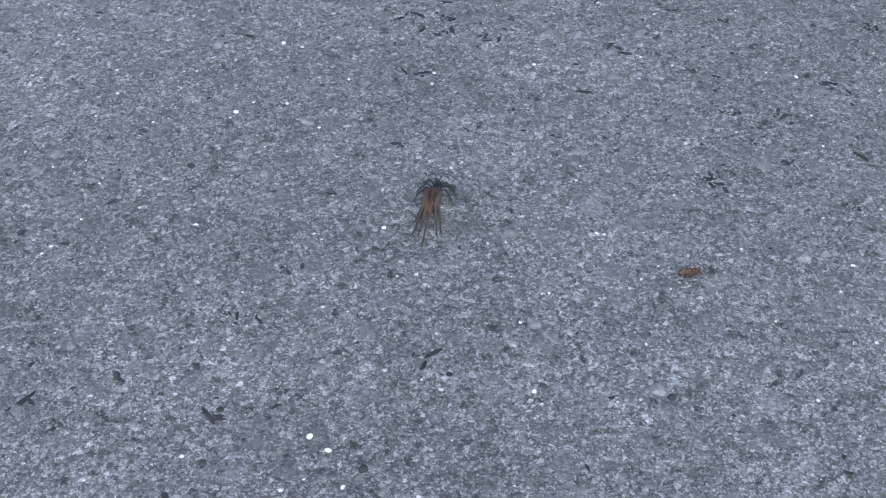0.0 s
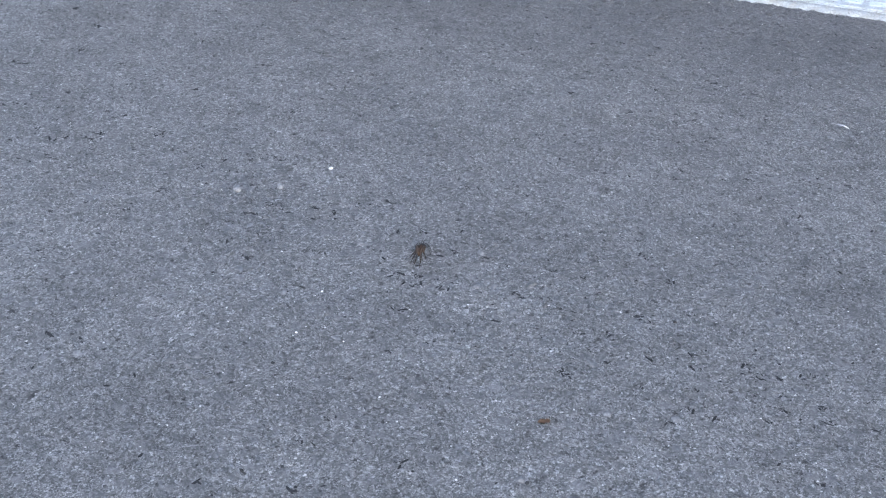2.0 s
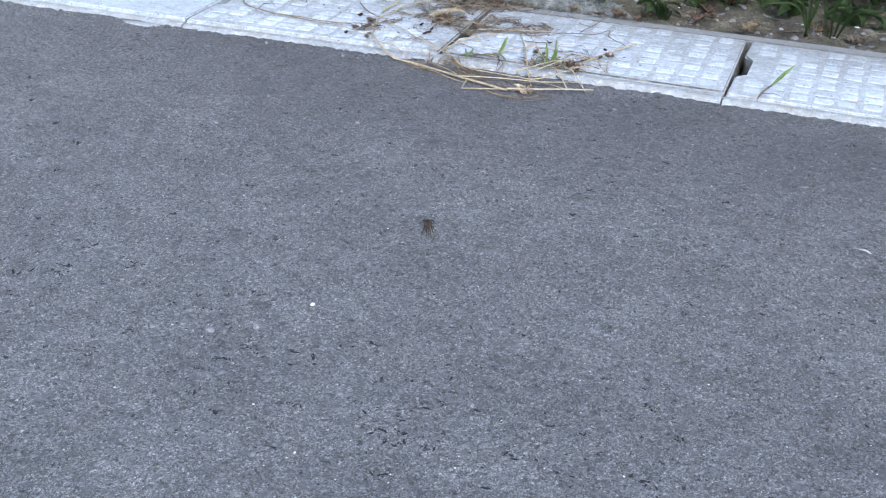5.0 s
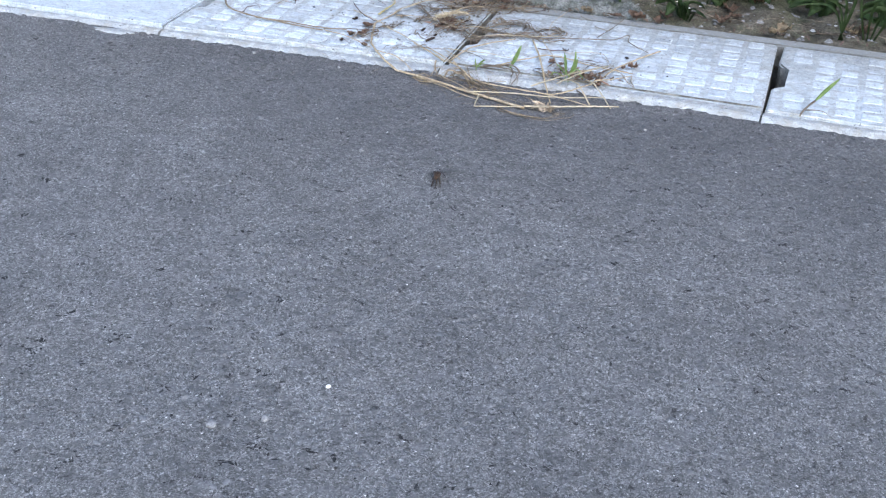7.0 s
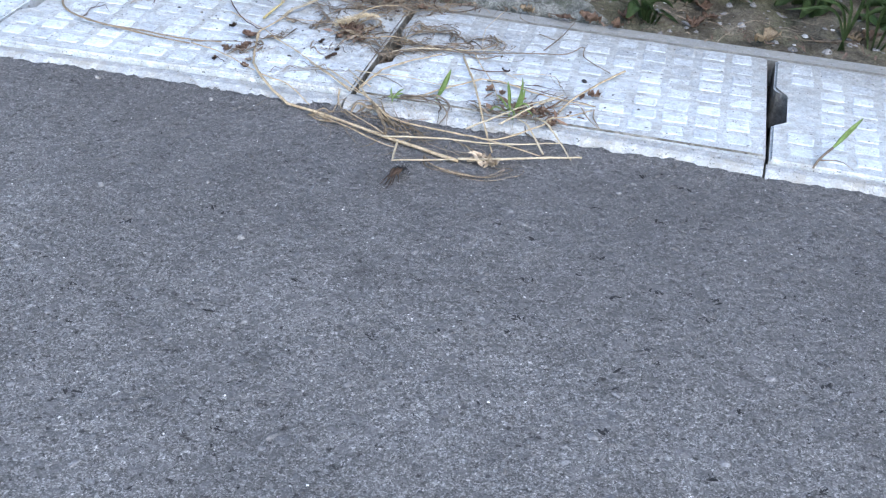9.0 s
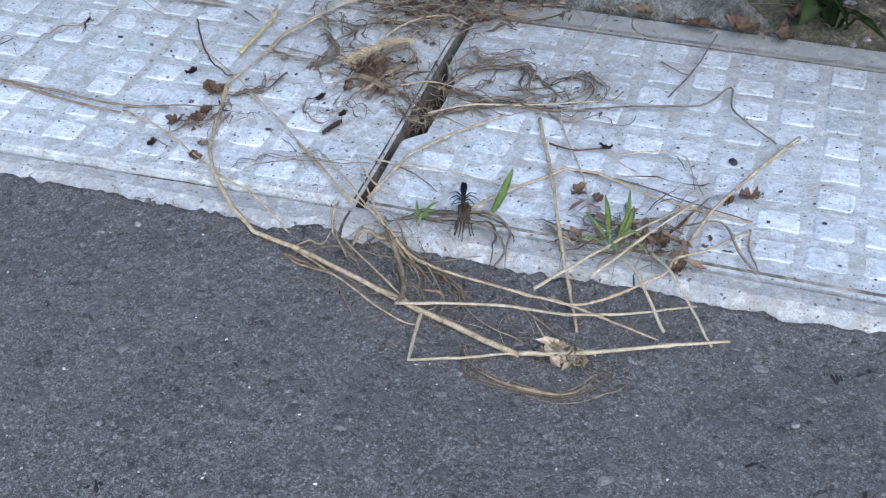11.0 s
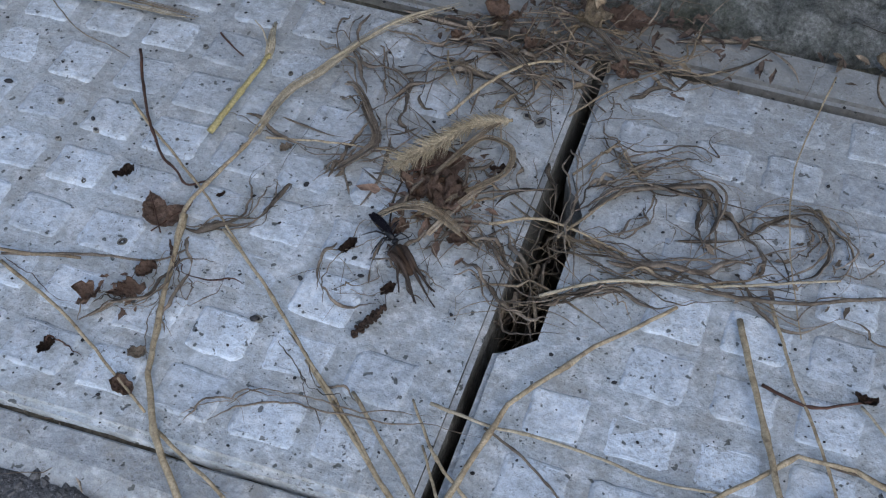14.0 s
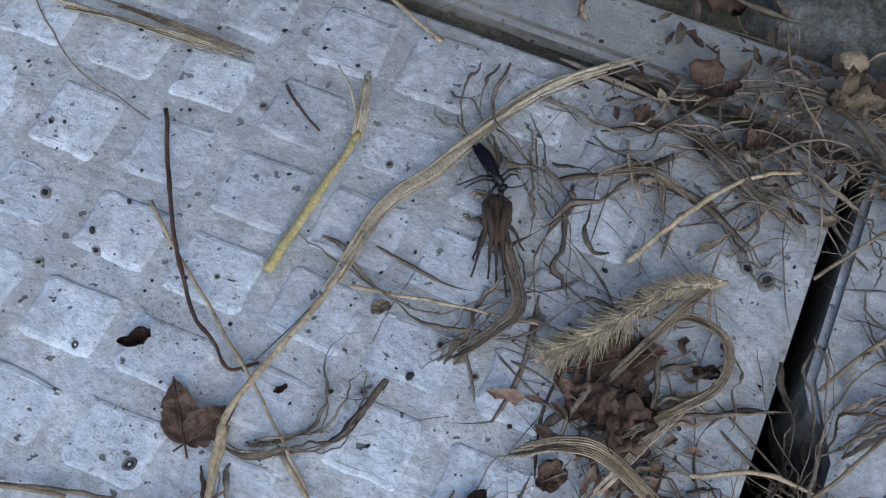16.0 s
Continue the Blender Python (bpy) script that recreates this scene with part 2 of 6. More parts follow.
def build_road():
    """The asphalt, in one sheet with a fine part near the gutter and a ragged rim along it."""
    xs = [-400, -60, -12, -4, -1.5] + steps(-0.9, 1.3, 0.0045) + [2, 4, 12, 60, 400]
    bm = bmesh.new()
    ys = [-400, -60, -12, -4, -2.6] + steps(-1.66, -0.06, 0.011) + [-0.05, -0.042, -0.036, -0.031, 0.0]
    rows = []
    for y in ys:
        row = []
        for x in xs:
            rim = edge_of_asphalt(x)
            yy = rim if y == 0.0 else (y if y < -0.06 else rim + (y + 0.03) * 1.0 - 0.001)
            h = road_height(x, yy)
            lip = 0.0035 * max(0, 1 - (rim - yy) / 0.02) * (0.7 + noise.noise((x * 90, yy * 90, 6)))
            row.append(bm.verts.new((x, yy, h + lip + (0.0 if y < 0 else -0.004))))
        rows.append(row)
    for a, b in zip(rows, rows[1:]):
        for i in range(len(xs) - 1):
            bm.faces.new((a[i], a[i + 1], b[i + 1], b[i]))
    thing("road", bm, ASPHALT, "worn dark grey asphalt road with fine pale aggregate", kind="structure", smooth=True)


def askew(x):
    """How far the lids' front line falls back behind a straight one towards the plain lids."""
    return 0.031 * max(x, -0.5) + 0.01 * min(0.0, x + 0.5) if x < 0 else 0.0


def build_gutter():
    for x0, x1, top, inner in ((-6, -0.4985, -0.005, 0.0072), (-0.4945, -0.006, -0.006, 0.0072), (-0.002, 0.4985, -0.0025, 0.0078), (0.5015, 6, -0.004, 0.001)):
        xs = [x for x in (-6, -3, -1.4) if x0 <= x] + steps(max(x0, -1.2), min(x1, 1.4), 0.004) + [x for x in (3, 6) if x <= x1]
        bm = bmesh.new()
        rows = []
        for x in xs:
            rim = rim_line(x) - 0.001 + 0.004 * noise.noise((x * 9, 0.3, 0)) + 0.0012 * noise.noise((x * 70, 8, 1)) + 0.009 * math.exp(-((x + 0.022) / 0.012) ** 2)
            up = top + 0.0007 * noise.noise((x * 25, 3, 1))
            inside = inner + askew(x)
            line = ((rim - 0.008, -0.3), (rim - 0.008, -0.017), (rim - 0.002, -0.0122), (rim + 0.0045, up - 0.0022), (rim + 0.0095, up),
                    (inside - 0.0016, up), (inside - 0.0003, up - 0.0012), (inside, up - 0.004), (inside, -0.3))
            rows.append([bm.verts.new((x, y, z)) for y, z in line])
        for p, q in zip(rows, rows[1:]):
            for i in range(8):
                bm.faces.new((p[i], p[i + 1], q[i + 1], q[i]))
        bm.faces.new(rows[0])
        bm.faces.new(list(reversed(rows[-1])))
        bmesh.ops.recalc_face_normals(bm, faces=bm.faces)
        thing("gutter_rim", bm, RIM, "pale weathered concrete gutter rim beside the asphalt", kind="structure")
    ledge = prism([(-6, -0.0012), (6, -0.0012), (6, 0.03), (-6, 0.03)], -0.3, -0.056)
    thing("gutter_ledge", ledge, RIM, "concrete ledge that bears the gutter lids", kind="structure")
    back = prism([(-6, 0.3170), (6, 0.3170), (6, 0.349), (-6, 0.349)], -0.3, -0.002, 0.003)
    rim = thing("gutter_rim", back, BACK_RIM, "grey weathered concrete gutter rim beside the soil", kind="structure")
    # Rear joint's shade and dirt painted onto the face towards the lids.
    rim.data.materials.append(GRIME_SHADE)
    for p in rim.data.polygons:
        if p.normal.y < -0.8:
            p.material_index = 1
    floor = prism([(-6, 0.03), (6, 0.03), (6, 0.3170), (-6, 0.3170)], -0.34, -0.26)
    thing("gutter_floor", floor, SOIL, "dark dirty bottom of the gutter under the lids", kind="structure")


PITCH_X, PITCH_Y = 0.0387, 0.0352


def lid_outline(gap, notch, front=0.002):
    """Seen from above, about 0.495 x 0.304 m, with a lifting notch in the side at x = 0."""
    left, right = front if isinstance(front, tuple) else (front, front)
    return [(0.003, left), (0.4985, right), (0.4985, 0.306), (gap, 0.306), (gap, notch + 0.116), (gap + 0.004, notch + 0.108), (0.020, notch + 0.100),
            (0.024, notch + 0.092), (0.024, notch + 0.010), (0.003, notch)]


def bump_mesh(w, d, seed):
    """A low square stud with a worn, ragged outline, some with a broken corner."""
    rnd = random.Random(seed)
    corner = [rnd.uniform(0.0018, 0.0046) for _ in range(4)]
    if seed % 4 == 0:
        corner[rnd.randint(0, 3)] = rnd.uniform(0.005, 0.0075)
    outline = []
    for q, (sx, sy) in enumerate(((-1, -1), (1, -1), (1, 1), (-1, 1))):
        px, py, k = sx * w / 2, sy * d / 2, corner[q]
        nx, ny = ((-1, -1), (1, -1), (1, 1), (-1, 1))[(q + 1) % 4]
        pts = [(px - sx * k, py), (px - sx * k * 0.3, py - sy * k * 0.3), (px, py - sy * k)]
        if sx * sy > 0:
            pts.reverse()
        end, far = pts[-1], (nx * w / 2, ny * d / 2)
        outline += pts + [(end[0] + (far[0] - end[0]) * f, end[1] + (far[1] - end[1]) * f) for f in (0.3, 0.6)]
    count = len(outline)
    bite = [0.0011 * noise.noise((math.cos(k) * 3 + seed, math.sin(k) * 3, seed)) + rnd.uniform(-0.0006, 0.0003) for k in (6.283 * i / count for i in range(count))]
    dip = [rnd.uniform(-0.0005, 0.0001) for _ in range(count)]
    bm = bmesh.new()
    rings = []
    for inset, z in ((-0.0003, -0.0016), (0.0006, 0.0001), (0.0016, 0.0008), (0.0030, 0.0011)):
        ring = []
        for i, (x, y) in enumerate(outline):
            f = 1 + (bite[i] - inset) / math.hypot(x, y)
            ring.append(bm.verts.new((x * f, y * f, z + (dip[i] if z > 0 else 0))))
        rings.append(ring)
    for a, b in zip(rings, rings[1:]):
        for i in range(count):
            bm.faces.new((a[i], a[(i + 1) % count], b[(i + 1) % count], b[i]))
    bm.faces.new(rings[-1])
    bmesh.ops.recalc_face_normals(bm, faces=bm.faces)
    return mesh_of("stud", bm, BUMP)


def darken_sides(lid):
    """The sides of a lid below its rim are near black: old grime, and the joint's shade put into the colour."""
    lid.data.materials.append(GRIME_SHADE)
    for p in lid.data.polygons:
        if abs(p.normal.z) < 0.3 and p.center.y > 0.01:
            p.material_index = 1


def build_lids():
    rnd = random.Random(4)
    sizes = [bump_mesh(rnd.uniform(0.0285, 0.0318), rnd.uniform(0.0250, 0.0285), k) for k in range(26)]
    for i, (x0, y0, turn, gap, notch) in enumerate(((-0.5, 0.0, 0.0, 0.004, 0.098), (0.002, 0.002, 0.2, 0.006, 0.098),
                                                    (0.501, 0.003, -1.2, 0.003, 0.098), (1.001, -0.008, -1.2, 0.003, 0.098))):
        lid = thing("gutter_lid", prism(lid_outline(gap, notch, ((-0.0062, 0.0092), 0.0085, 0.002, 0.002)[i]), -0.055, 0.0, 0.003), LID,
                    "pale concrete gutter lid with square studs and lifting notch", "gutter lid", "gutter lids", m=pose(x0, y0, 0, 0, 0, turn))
        darken_sides(lid)
        shift = ((-0.0045, 0.0), (0.001, 0.006), (0.0, 0.0), (0.0, 0.0))[i]
        for col in range(1, 13):
            for row in range(8):
                x, y = (col - 6.5) * PITCH_X + 0.2515 + shift[0], 0.032 + row * PITCH_Y + shift[1]
                if (x < 0.045 and notch - 0.012 < y < notch + 0.12) or x < 0.022 or y > 0.293:
                    continue
                if x > 0.455 and y > 0.1 and i == 0:
                    continue
                b = new("stud", rnd.choice(sizes))
                b.parent = lid
                worn = rnd.random() < 0.22
                deep = 1.18 if row == 7 else 1.0
                m = pose(x + rnd.uniform(-0.0012, 0.0012), y + rnd.uniform(-0.001, 0.001) + (0.003 if row == 7 else 0), rnd.uniform(-0.0009, -0.0004) if worn else rnd.uniform(-0.0003, 0.0004),
                         rnd.uniform(-0.8, 0.8), rnd.uniform(-0.8, 0.8), rnd.uniform(-2, 2))
                b.matrix_basis = m @ Matrix.Diagonal((rnd.uniform(0.94, 1.06), rnd.uniform(0.94, 1.06) * deep, 1, 1))
    for x0 in [k * 0.5 for k in range(-12, -1)] + [k * 0.5 for k in range(3, 12)]:
        thing("gutter_lid", prism(lid_outline(0.004, 0.098), -0.055, 0.001, 0.003), BUMP, "plain pale concrete gutter lid with a smooth top",
              "gutter lid", "gutter lids", m=pose(x0, -0.008 if x0 < 0 else -0.006, 0))


def soil_height(x, y):
    d = y - 0.345
    return -0.008 + min(0.03, d * 0.12) + 0.014 * noise.noise((x * 14, y * 14, 3)) * min(1, d * 12 + 0.2) + 0.006 * noise.noise((x * 46, y * 46, 8)) * min(1, d * 20 + 0.15)


def build_soil():
    xs = [-400, -50, -8, -2] + steps(-0.9, 1.6, 0.009) + [3, 8, 50, 400]
    ys = steps(0.346, 1.0, 0.009) + [1.6, 4, 20, 400]
    thing("ground", sheet(xs, ys, soil_height), SOIL, "bare brown soil with moss behind the gutter", kind="structure", smooth=True)


def build_dirt():
    """Soil and sand that has settled in the joints along the lids."""
    for name, y0, y1, low, tall in (("joint_dirt", -0.002, 0.004, -0.013, 0.009), ("joint_dirt", 0.3045, 0.3160, -0.010, 0.009)):
        xs = steps(-1.2, 1.4, 0.004)

        def height(x, y):
            mid = 1 - abs((y - y0) / (y1 - y0) * 2 - 1)
            fall = 0.035 * min(1, max(0, (x - 0.06) * 12)) if y0 > 0.1 else 0
            return low - fall + tall * (0.35 + 0.75 * noise.noise((x * 9, y * 20, y0 * 50)) + 0.4 * noise.noise((x * 60, y * 90, 2))) * (0.4 + mid)
        thing(name, sheet(xs, steps(y0, y1, 0.002), height, (lambda x: (0.0085 if 0 < x < 0.5 else 0.0085 + askew(x) if x < 0 else 0.0) if y0 < 0.1 else 0.0)), SOIL, "dark soil settled in the joint along the lids", kind="structure", smooth=True)


build_road()
build_gutter()
build_dirt()
build_lids()
build_soil()


def slab_height(x, y):
    rim = min(1, (x + 0.085) * 16, (0.285 - x) * 16, (y - 0.350) * 60, (0.47 - y) * 30)
    return -0.03 + 0.040 * max(0, rim) ** 0.4 + 0.010 * noise.noise((x * 22, y * 22, 6)) + 0.007 * noise.noise((x * 60, y * 60, 1)) + 0.004 * noise.noise((x * 150, y * 150, 3))


thing("stone_slab", sheet(steps(-0.085, 0.285, 0.003), steps(0.350, 0.47, 0.003), slab_height), SLAB,
      "rough mossy grey stone behind the gutter rim", "stone", smooth=True)


STRAW = plant_material("dry straw", (0.34, 0.255, 0.155), (0.68, 0.565, 0.395), 0.65, 130, None, 0.4)
PALE = plant_material("bleached straw", (0.42, 0.35, 0.24), (0.74, 0.65, 0.49), 0.65, 90, None, 0.25, 0.6, 1.15)
GOLD = plant_material("golden straw", (0.5, 0.41, 0.17), (0.7, 0.61, 0.33), 0.5, 50, None, 0.2)
VINE = plant_material("withered vine", (0.105, 0.082, 0.064), (0.37, 0.305, 0.24), 0.85, 110, None, 0.2, 0.35, 1.35)
TWIG = plant_material("dark twig", (0.05, 0.028, 0.022), (0.16, 0.085, 0.062), 0.7, 120)
SCRAP = plant_material("dark scrap", (0.02, 0.014, 0.011), (0.075, 0.048, 0.036), 0.85, 300)
CRUMB = plant_material("crumbled leaf", (0.06, 0.043, 0.035), (0.18, 0.132, 0.108), 0.9, 160)
LEAF = plant_material("brown leaf", (0.115, 0.074, 0.056), (0.33, 0.225, 0.172), 0.85, 110, None, 0.4)
PAPER = plant_material("papery leaf", (0.36, 0.28, 0.2), (0.62, 0.53, 0.42), 0.8, 120, None, 0.2)
TAN = plant_material("tan leaf", (0.2, 0.15, 0.1), (0.43, 0.35, 0.25), 0.8, 120, None, 0.3, 0.5, 1.2)
GRASS = plant_material("grass blade", (0.03, 0.06, 0.02), (0.08, 0.135, 0.05), 0.5, 60)
GREEN = plant_material("green blade", (0.19, 0.31, 0.09), (0.35, 0.5, 0.19), 0.5, 90)
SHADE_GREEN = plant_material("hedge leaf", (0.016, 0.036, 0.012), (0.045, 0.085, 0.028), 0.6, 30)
STONE = plant_material("stone chip", (0.1, 0.1, 0.105), (0.34, 0.34, 0.35), 0.75, 300)
WHITE = plant_material("white pebble", (0.55, 0.55, 0.56), (0.85, 0.85, 0.85), 0.6, 300)
DARK = plant_material("near black", (0.02, 0.02, 0.022), (0.05, 0.05, 0.055), 0.8, 300)
LUMP = plant_material("coated stone", (0.06, 0.06, 0.064), (0.15, 0.15, 0.155), 0.75, 300)
GRIT = plant_material("road stone", (0.115, 0.115, 0.122), (0.27, 0.27, 0.28), 0.7, 260)
CREVICE_SHADE = plant_material("crevice shade", (0.018, 0.018, 0.02), (0.05, 0.05, 0.054), 0.85, 300)
RUST = plant_material("rusty crumb", (0.13, 0.085, 0.06), (0.26, 0.17, 0.12), 0.9, 200)


# ---- plant helpers ----
def curve(points, n=8):
    """A smooth line (Catmull-Rom) through the points, n steps between each two."""
    p = [Vector(q) for q in points]
    p = [p[0] * 2 - p[1]] + p + [p[-1] * 2 - p[-2]]
    out = []
    for i in range(1, len(p) - 2):
        a, b, c, d = p[i - 1:i + 3]
        for k in range(n):
            t = k / n
            out.append(0.5 * (2 * b + (c - a) * t + (2 * a - 5 * b + 4 * c - d) * t * t + (3 * b - a - 3 * c + d) * t ** 3))
    return out + [p[-2]]


def polyline(points, n=4):
    """A line with sharp bends through the points."""
    p = [Vector(q) for q in points]
    out = []
    for a, b in zip(p, p[1:]):
        out += [a.lerp(b, k / n) for k in range(n)]
    return out + [p[-1]]


def tube(bm, line, radius, sides=6, flat=1.0, twist=0.0):
    """A closed tube along a line; radius(t) for t from 0 to 1; flat squeezes it."""
    n = len(line)
    rings = []
    up = Vector((0, 0, 1))
    for i, p in enumerate(line):
        d = (line[min(i + 1, n - 1)] - line[max(i - 1, 0)]).normalized()
        side = d.cross(up)
        side = side.normalized() if side.length > 1e-4 else Vector((1, 0, 0))
        top = side.cross(d)
        t = i / (n - 1)
        r = radius(t)
        w = twist * t
        u, v = side * math.cos(w) + top * math.sin(w), top * math.cos(w) - side * math.sin(w)
        rings.append([bm.verts.new(p + u * (r * math.cos(a)) + v * (r * flat * math.sin(a)))
                      for a in (2 * math.pi * k / sides for k in range(sides))])
    for a, b in zip(rings, rings[1:]):
        for k in range(sides):
            bm.faces.new((a[k], a[(k + 1) % sides], b[(k + 1) % sides], b[k]))
    bm.faces.new(list(reversed(rings[0])))
    bm.faces.new(rings[-1])


def lay(xy, z, lift=0.0, rnd=None):
    """Points on the ground, at height z, that rise by lift in their middle."""
    n = len(xy) - 1
    out = []
    for i, (x, y) in enumerate(xy):
        base = z
        if z is None:
            base = 0.0035 if y > -0.016 else (-0.0095 if y < -0.034 else -0.0095 + 0.013 * (y + 0.034) / 0.018)
        out.append((x, y, base + lift * math.sin(math.pi * i / max(n, 1))))
    return out


def stalk(name, xy, r, material, label, z=None, lift=0.002, sharp=False, joints=3, grow=-0.35, category="straw", group="dry stalks on the gutter", flat=0.85):
    line = polyline(lay(xy, z, lift), 6) if sharp else curve(lay(xy, z, lift), 8)
    line = [p + Vector((0, 0, r)) + 0.0007 * noise.noise_vector(p * 45) + 0.0005 * noise.noise_vector(p * 160) for p in line]
    seed = xy[0][0] * 7

    def radius(t):
        v = r * (1.0 + grow * t) * (1 + 0.1 * noise.noise((t * 9, seed, 0)))
        for k in range(1, joints + 1):
            v += r * 0.35 * math.exp(-((t - k / (joints + 1)) / 0.012) ** 2)
        return v
    bm = bmesh.new()
    tube(bm, line, radius, 7, flat)
    return thing(name, bm, material, label, category, group, smooth=True)


def ribbon(name, xy, width, material, label, z=None, lift=0.006, fold=0.35, category="dead grass", group="", torn=0.82, spread=5):
    """A dry blade: a bundle of flat fibres side by side, twisted, frayed at both ends."""
    line = curve(lay(xy, z, lift), 10)
    n = len(line)
    rnd = random.Random(int(abs(xy[0][0]) * 1e5) + 7)
    bm = bmesh.new()
    count = max(5, int(width / 0.0007))
    for f in range(count):
        k = (f + 0.5) / count * 2 - 1
        first, last = rnd.randint(0, n // 9), n - rnd.randint(0, n // 7)
        fray = rnd.uniform(-1, 1)
        pts = []
        for i in range(first, last):
            d = (line[min(i + 1, n - 1)] - line[max(i - 1, 0)]).normalized()
            t = i / (n - 1)
            tilt = 1.1 * noise.noise((t * 2.4, xy[0][0] * 31, 2))
            side = d.cross(Vector((0, 0, 1))).normalized()
            up = side.cross(d)
            s2, u2 = side * math.cos(tilt) + up * math.sin(tilt), up * math.cos(tilt) - side * math.sin(tilt)
            w = width * 0.5 * (0.35 + 0.65 * math.sin(math.pi * min(1, 0.1 + t * 0.85)) ** 0.6)
            open_end = max(0, t - torn) * spread + max(0, 0.1 - t) * 5
            pts.append(line[i] + Vector((0, 0, width * 0.28)) + s2 * (w * k * (1 + open_end * fray)) + u2 * (abs(k) * w * fold + 0.0005 * noise.noise((t * 12, f, 3))))
        if len(pts) > 4:
            r = width / count * rnd.uniform(0.55, 0.8)
            tube(bm, pts, lambda t: r * (1.05 - 0.3 * t), 4, 0.4, 0.4)
    return thing(name, bm, material, label, category, group, smooth=True)


def strand(bm, rnd, at, length, r, heading, curl, z, rise):
    """One thin withered tendril, flat, pointed and kinked, wandering over the ground."""
    n = max(10, int(length / 0.0034))
    x, y = at
    a = heading
    drift = rnd.uniform(-curl, curl) * 0.16
    bend = 0.0
    pts = []
    ph, pace = rnd.uniform(0, 6.3), rnd.uniform(0.06, 0.2)
    for i in range(n):
        bend = bend * 0.7 + rnd.gauss(0, curl * 0.07)
        if rnd.random() < 0.02:
            drift = rnd.uniform(-curl, curl) * 0.25
        a += bend + drift + (rnd.choice((-1, 1)) * rnd.uniform(0.4, 1.1) if rnd.random() < 0.04 else 0)
        x += math.cos(a) * length / n
        y += math.sin(a) * length / n
        base = z
        if z is None:
            base = 0.0014 if y > -0.014 else (-0.0105 if y < -0.03 else -0.0105 + 0.0119 * (y + 0.03) / 0.016)
        pts.append(Vector((x, y, base + r * 0.5 + rise * (0.5 + 0.5 * math.sin(ph + i * pace)) * min(1, i / 3, (n - 1 - i) / 3))))
    s = rnd.uniform(0, 99)
    broad = rnd.random() < 0.22
    w, flat = (r * rnd.uniform(1.5, 2.8), 0.12) if broad else (r * rnd.uniform(0.4, 0.9), rnd.uniform(0.25, 0.7))
    tube(bm, pts, lambda t: w * min(1, 0.3 + 7 * t, 0.1 + 2.2 * (1 - t)) * (1 + 0.5 * noise.noise((t * 9, s, 0))), 4, flat, rnd.uniform(-5, 5))


def tangle(name, centre, size, count, lengths, radii, material, label, heading=None, curl=0.5, z=None, rise=0.006, seed=1, category="dead grass"):
    rnd = random.Random(seed)
    bm = bmesh.new()
    for _ in range(count):
        at = (centre[0] + rnd.gauss(0, 0.5) * size[0], centre[1] + rnd.gauss(0, 0.5) * size[1])
        a = rnd.uniform(0, 6.3) if heading is None else heading + rnd.gauss(0, 0.5) + math.pi * rnd.randint(0, 1)
        length = rnd.uniform(*lengths) * 1.55
        at = (at[0] - math.cos(a) * length * 0.5, at[1] - math.sin(a) * length * 0.5)
        strand(bm, rnd, at, length, rnd.uniform(*radii) * 0.62, a, curl, z, rise * rnd.random())
    return thing(name, bm, material, label, category, kind="stuff", smooth=True)


def dry_leaf(name, at, size, turn, material, label, curl=0.5, z=0.004, seed=1, long=1.6):
    """A withered leaf: a lobed, wrinkled sheet, curled up at its rim, with a midrib and a stalk."""
    rnd = random.Random(seed)
    bm = bmesh.new()
    size *= 0.68
    fold = 0.25 + 0.6 * rnd.random()
    spokes, rings = 26, 7
    ragged = 0.35 if size < 0.005 else 1.0
    rim = [1 + ragged * (0.24 * math.sin(2 * a + seed) + 0.16 * math.sin(3 * a + 5 * seed) + 0.2 * math.sin(5 * a + 2 * seed) + 0.1 * math.sin(8 * a + 3 * seed) + rnd.uniform(-0.05, 0.04))
           for a in (2 * math.pi * k / spokes for k in range(spokes))]

    def height(u, v):
        d = math.hypot(u, v)
        return size * (0.65 * curl * d * d * (0.5 + 0.7 * noise.noise((u * 2.2, v * 2.2, seed))) + 0.65 * noise.noise((u * 3.2, v * 3.2, seed + 3)) + (0.3 if size < 0.0056 else 0.14) * noise.noise((u * 7, v * 7, seed))
                       + fold * abs(v) - 0.06 * math.exp(-(v / 0.12) ** 2))
    centre = bm.verts.new((0, 0, height(0, 0)))
    prev = None
    for j in range(1, rings + 1):
        ring = []
        for k in range(spokes):
            a = 2 * math.pi * k / spokes
            f = j / rings * (1 + (rim[k] - 1) * j / rings)
            u, v = f * math.cos(a) * long, f * math.sin(a)
            ring.append(bm.verts.new((u * size, v * size, height(u, v))))
        for k in range(spokes):
            q = (k + 1) % spokes
            if prev is None:
                bm.faces.new((centre, ring[k], ring[q]))
            else:
                bm.faces.new((prev[k], ring[k], ring[q], prev[q]))
        prev = ring
    bmesh.ops.solidify(bm, geom=bm.faces[:], thickness=0.0003)
    low = min(v.co.z for v in bm.verts)
    tube(bm, [Vector((size * (0.9 + 0.2 * i) * long, size * 0.05 * i, low + size * 0.12 + 0.002 * (i % 2))) for i in range(4)],
         lambda t: size * 0.035, 5)
    return thing(name, bm, material, label, "leaf", "withered leaves", smooth=True, m=pose(at[0], at[1], z - low, rnd.uniform(-6, 6), rnd.uniform(-6, 6), turn))


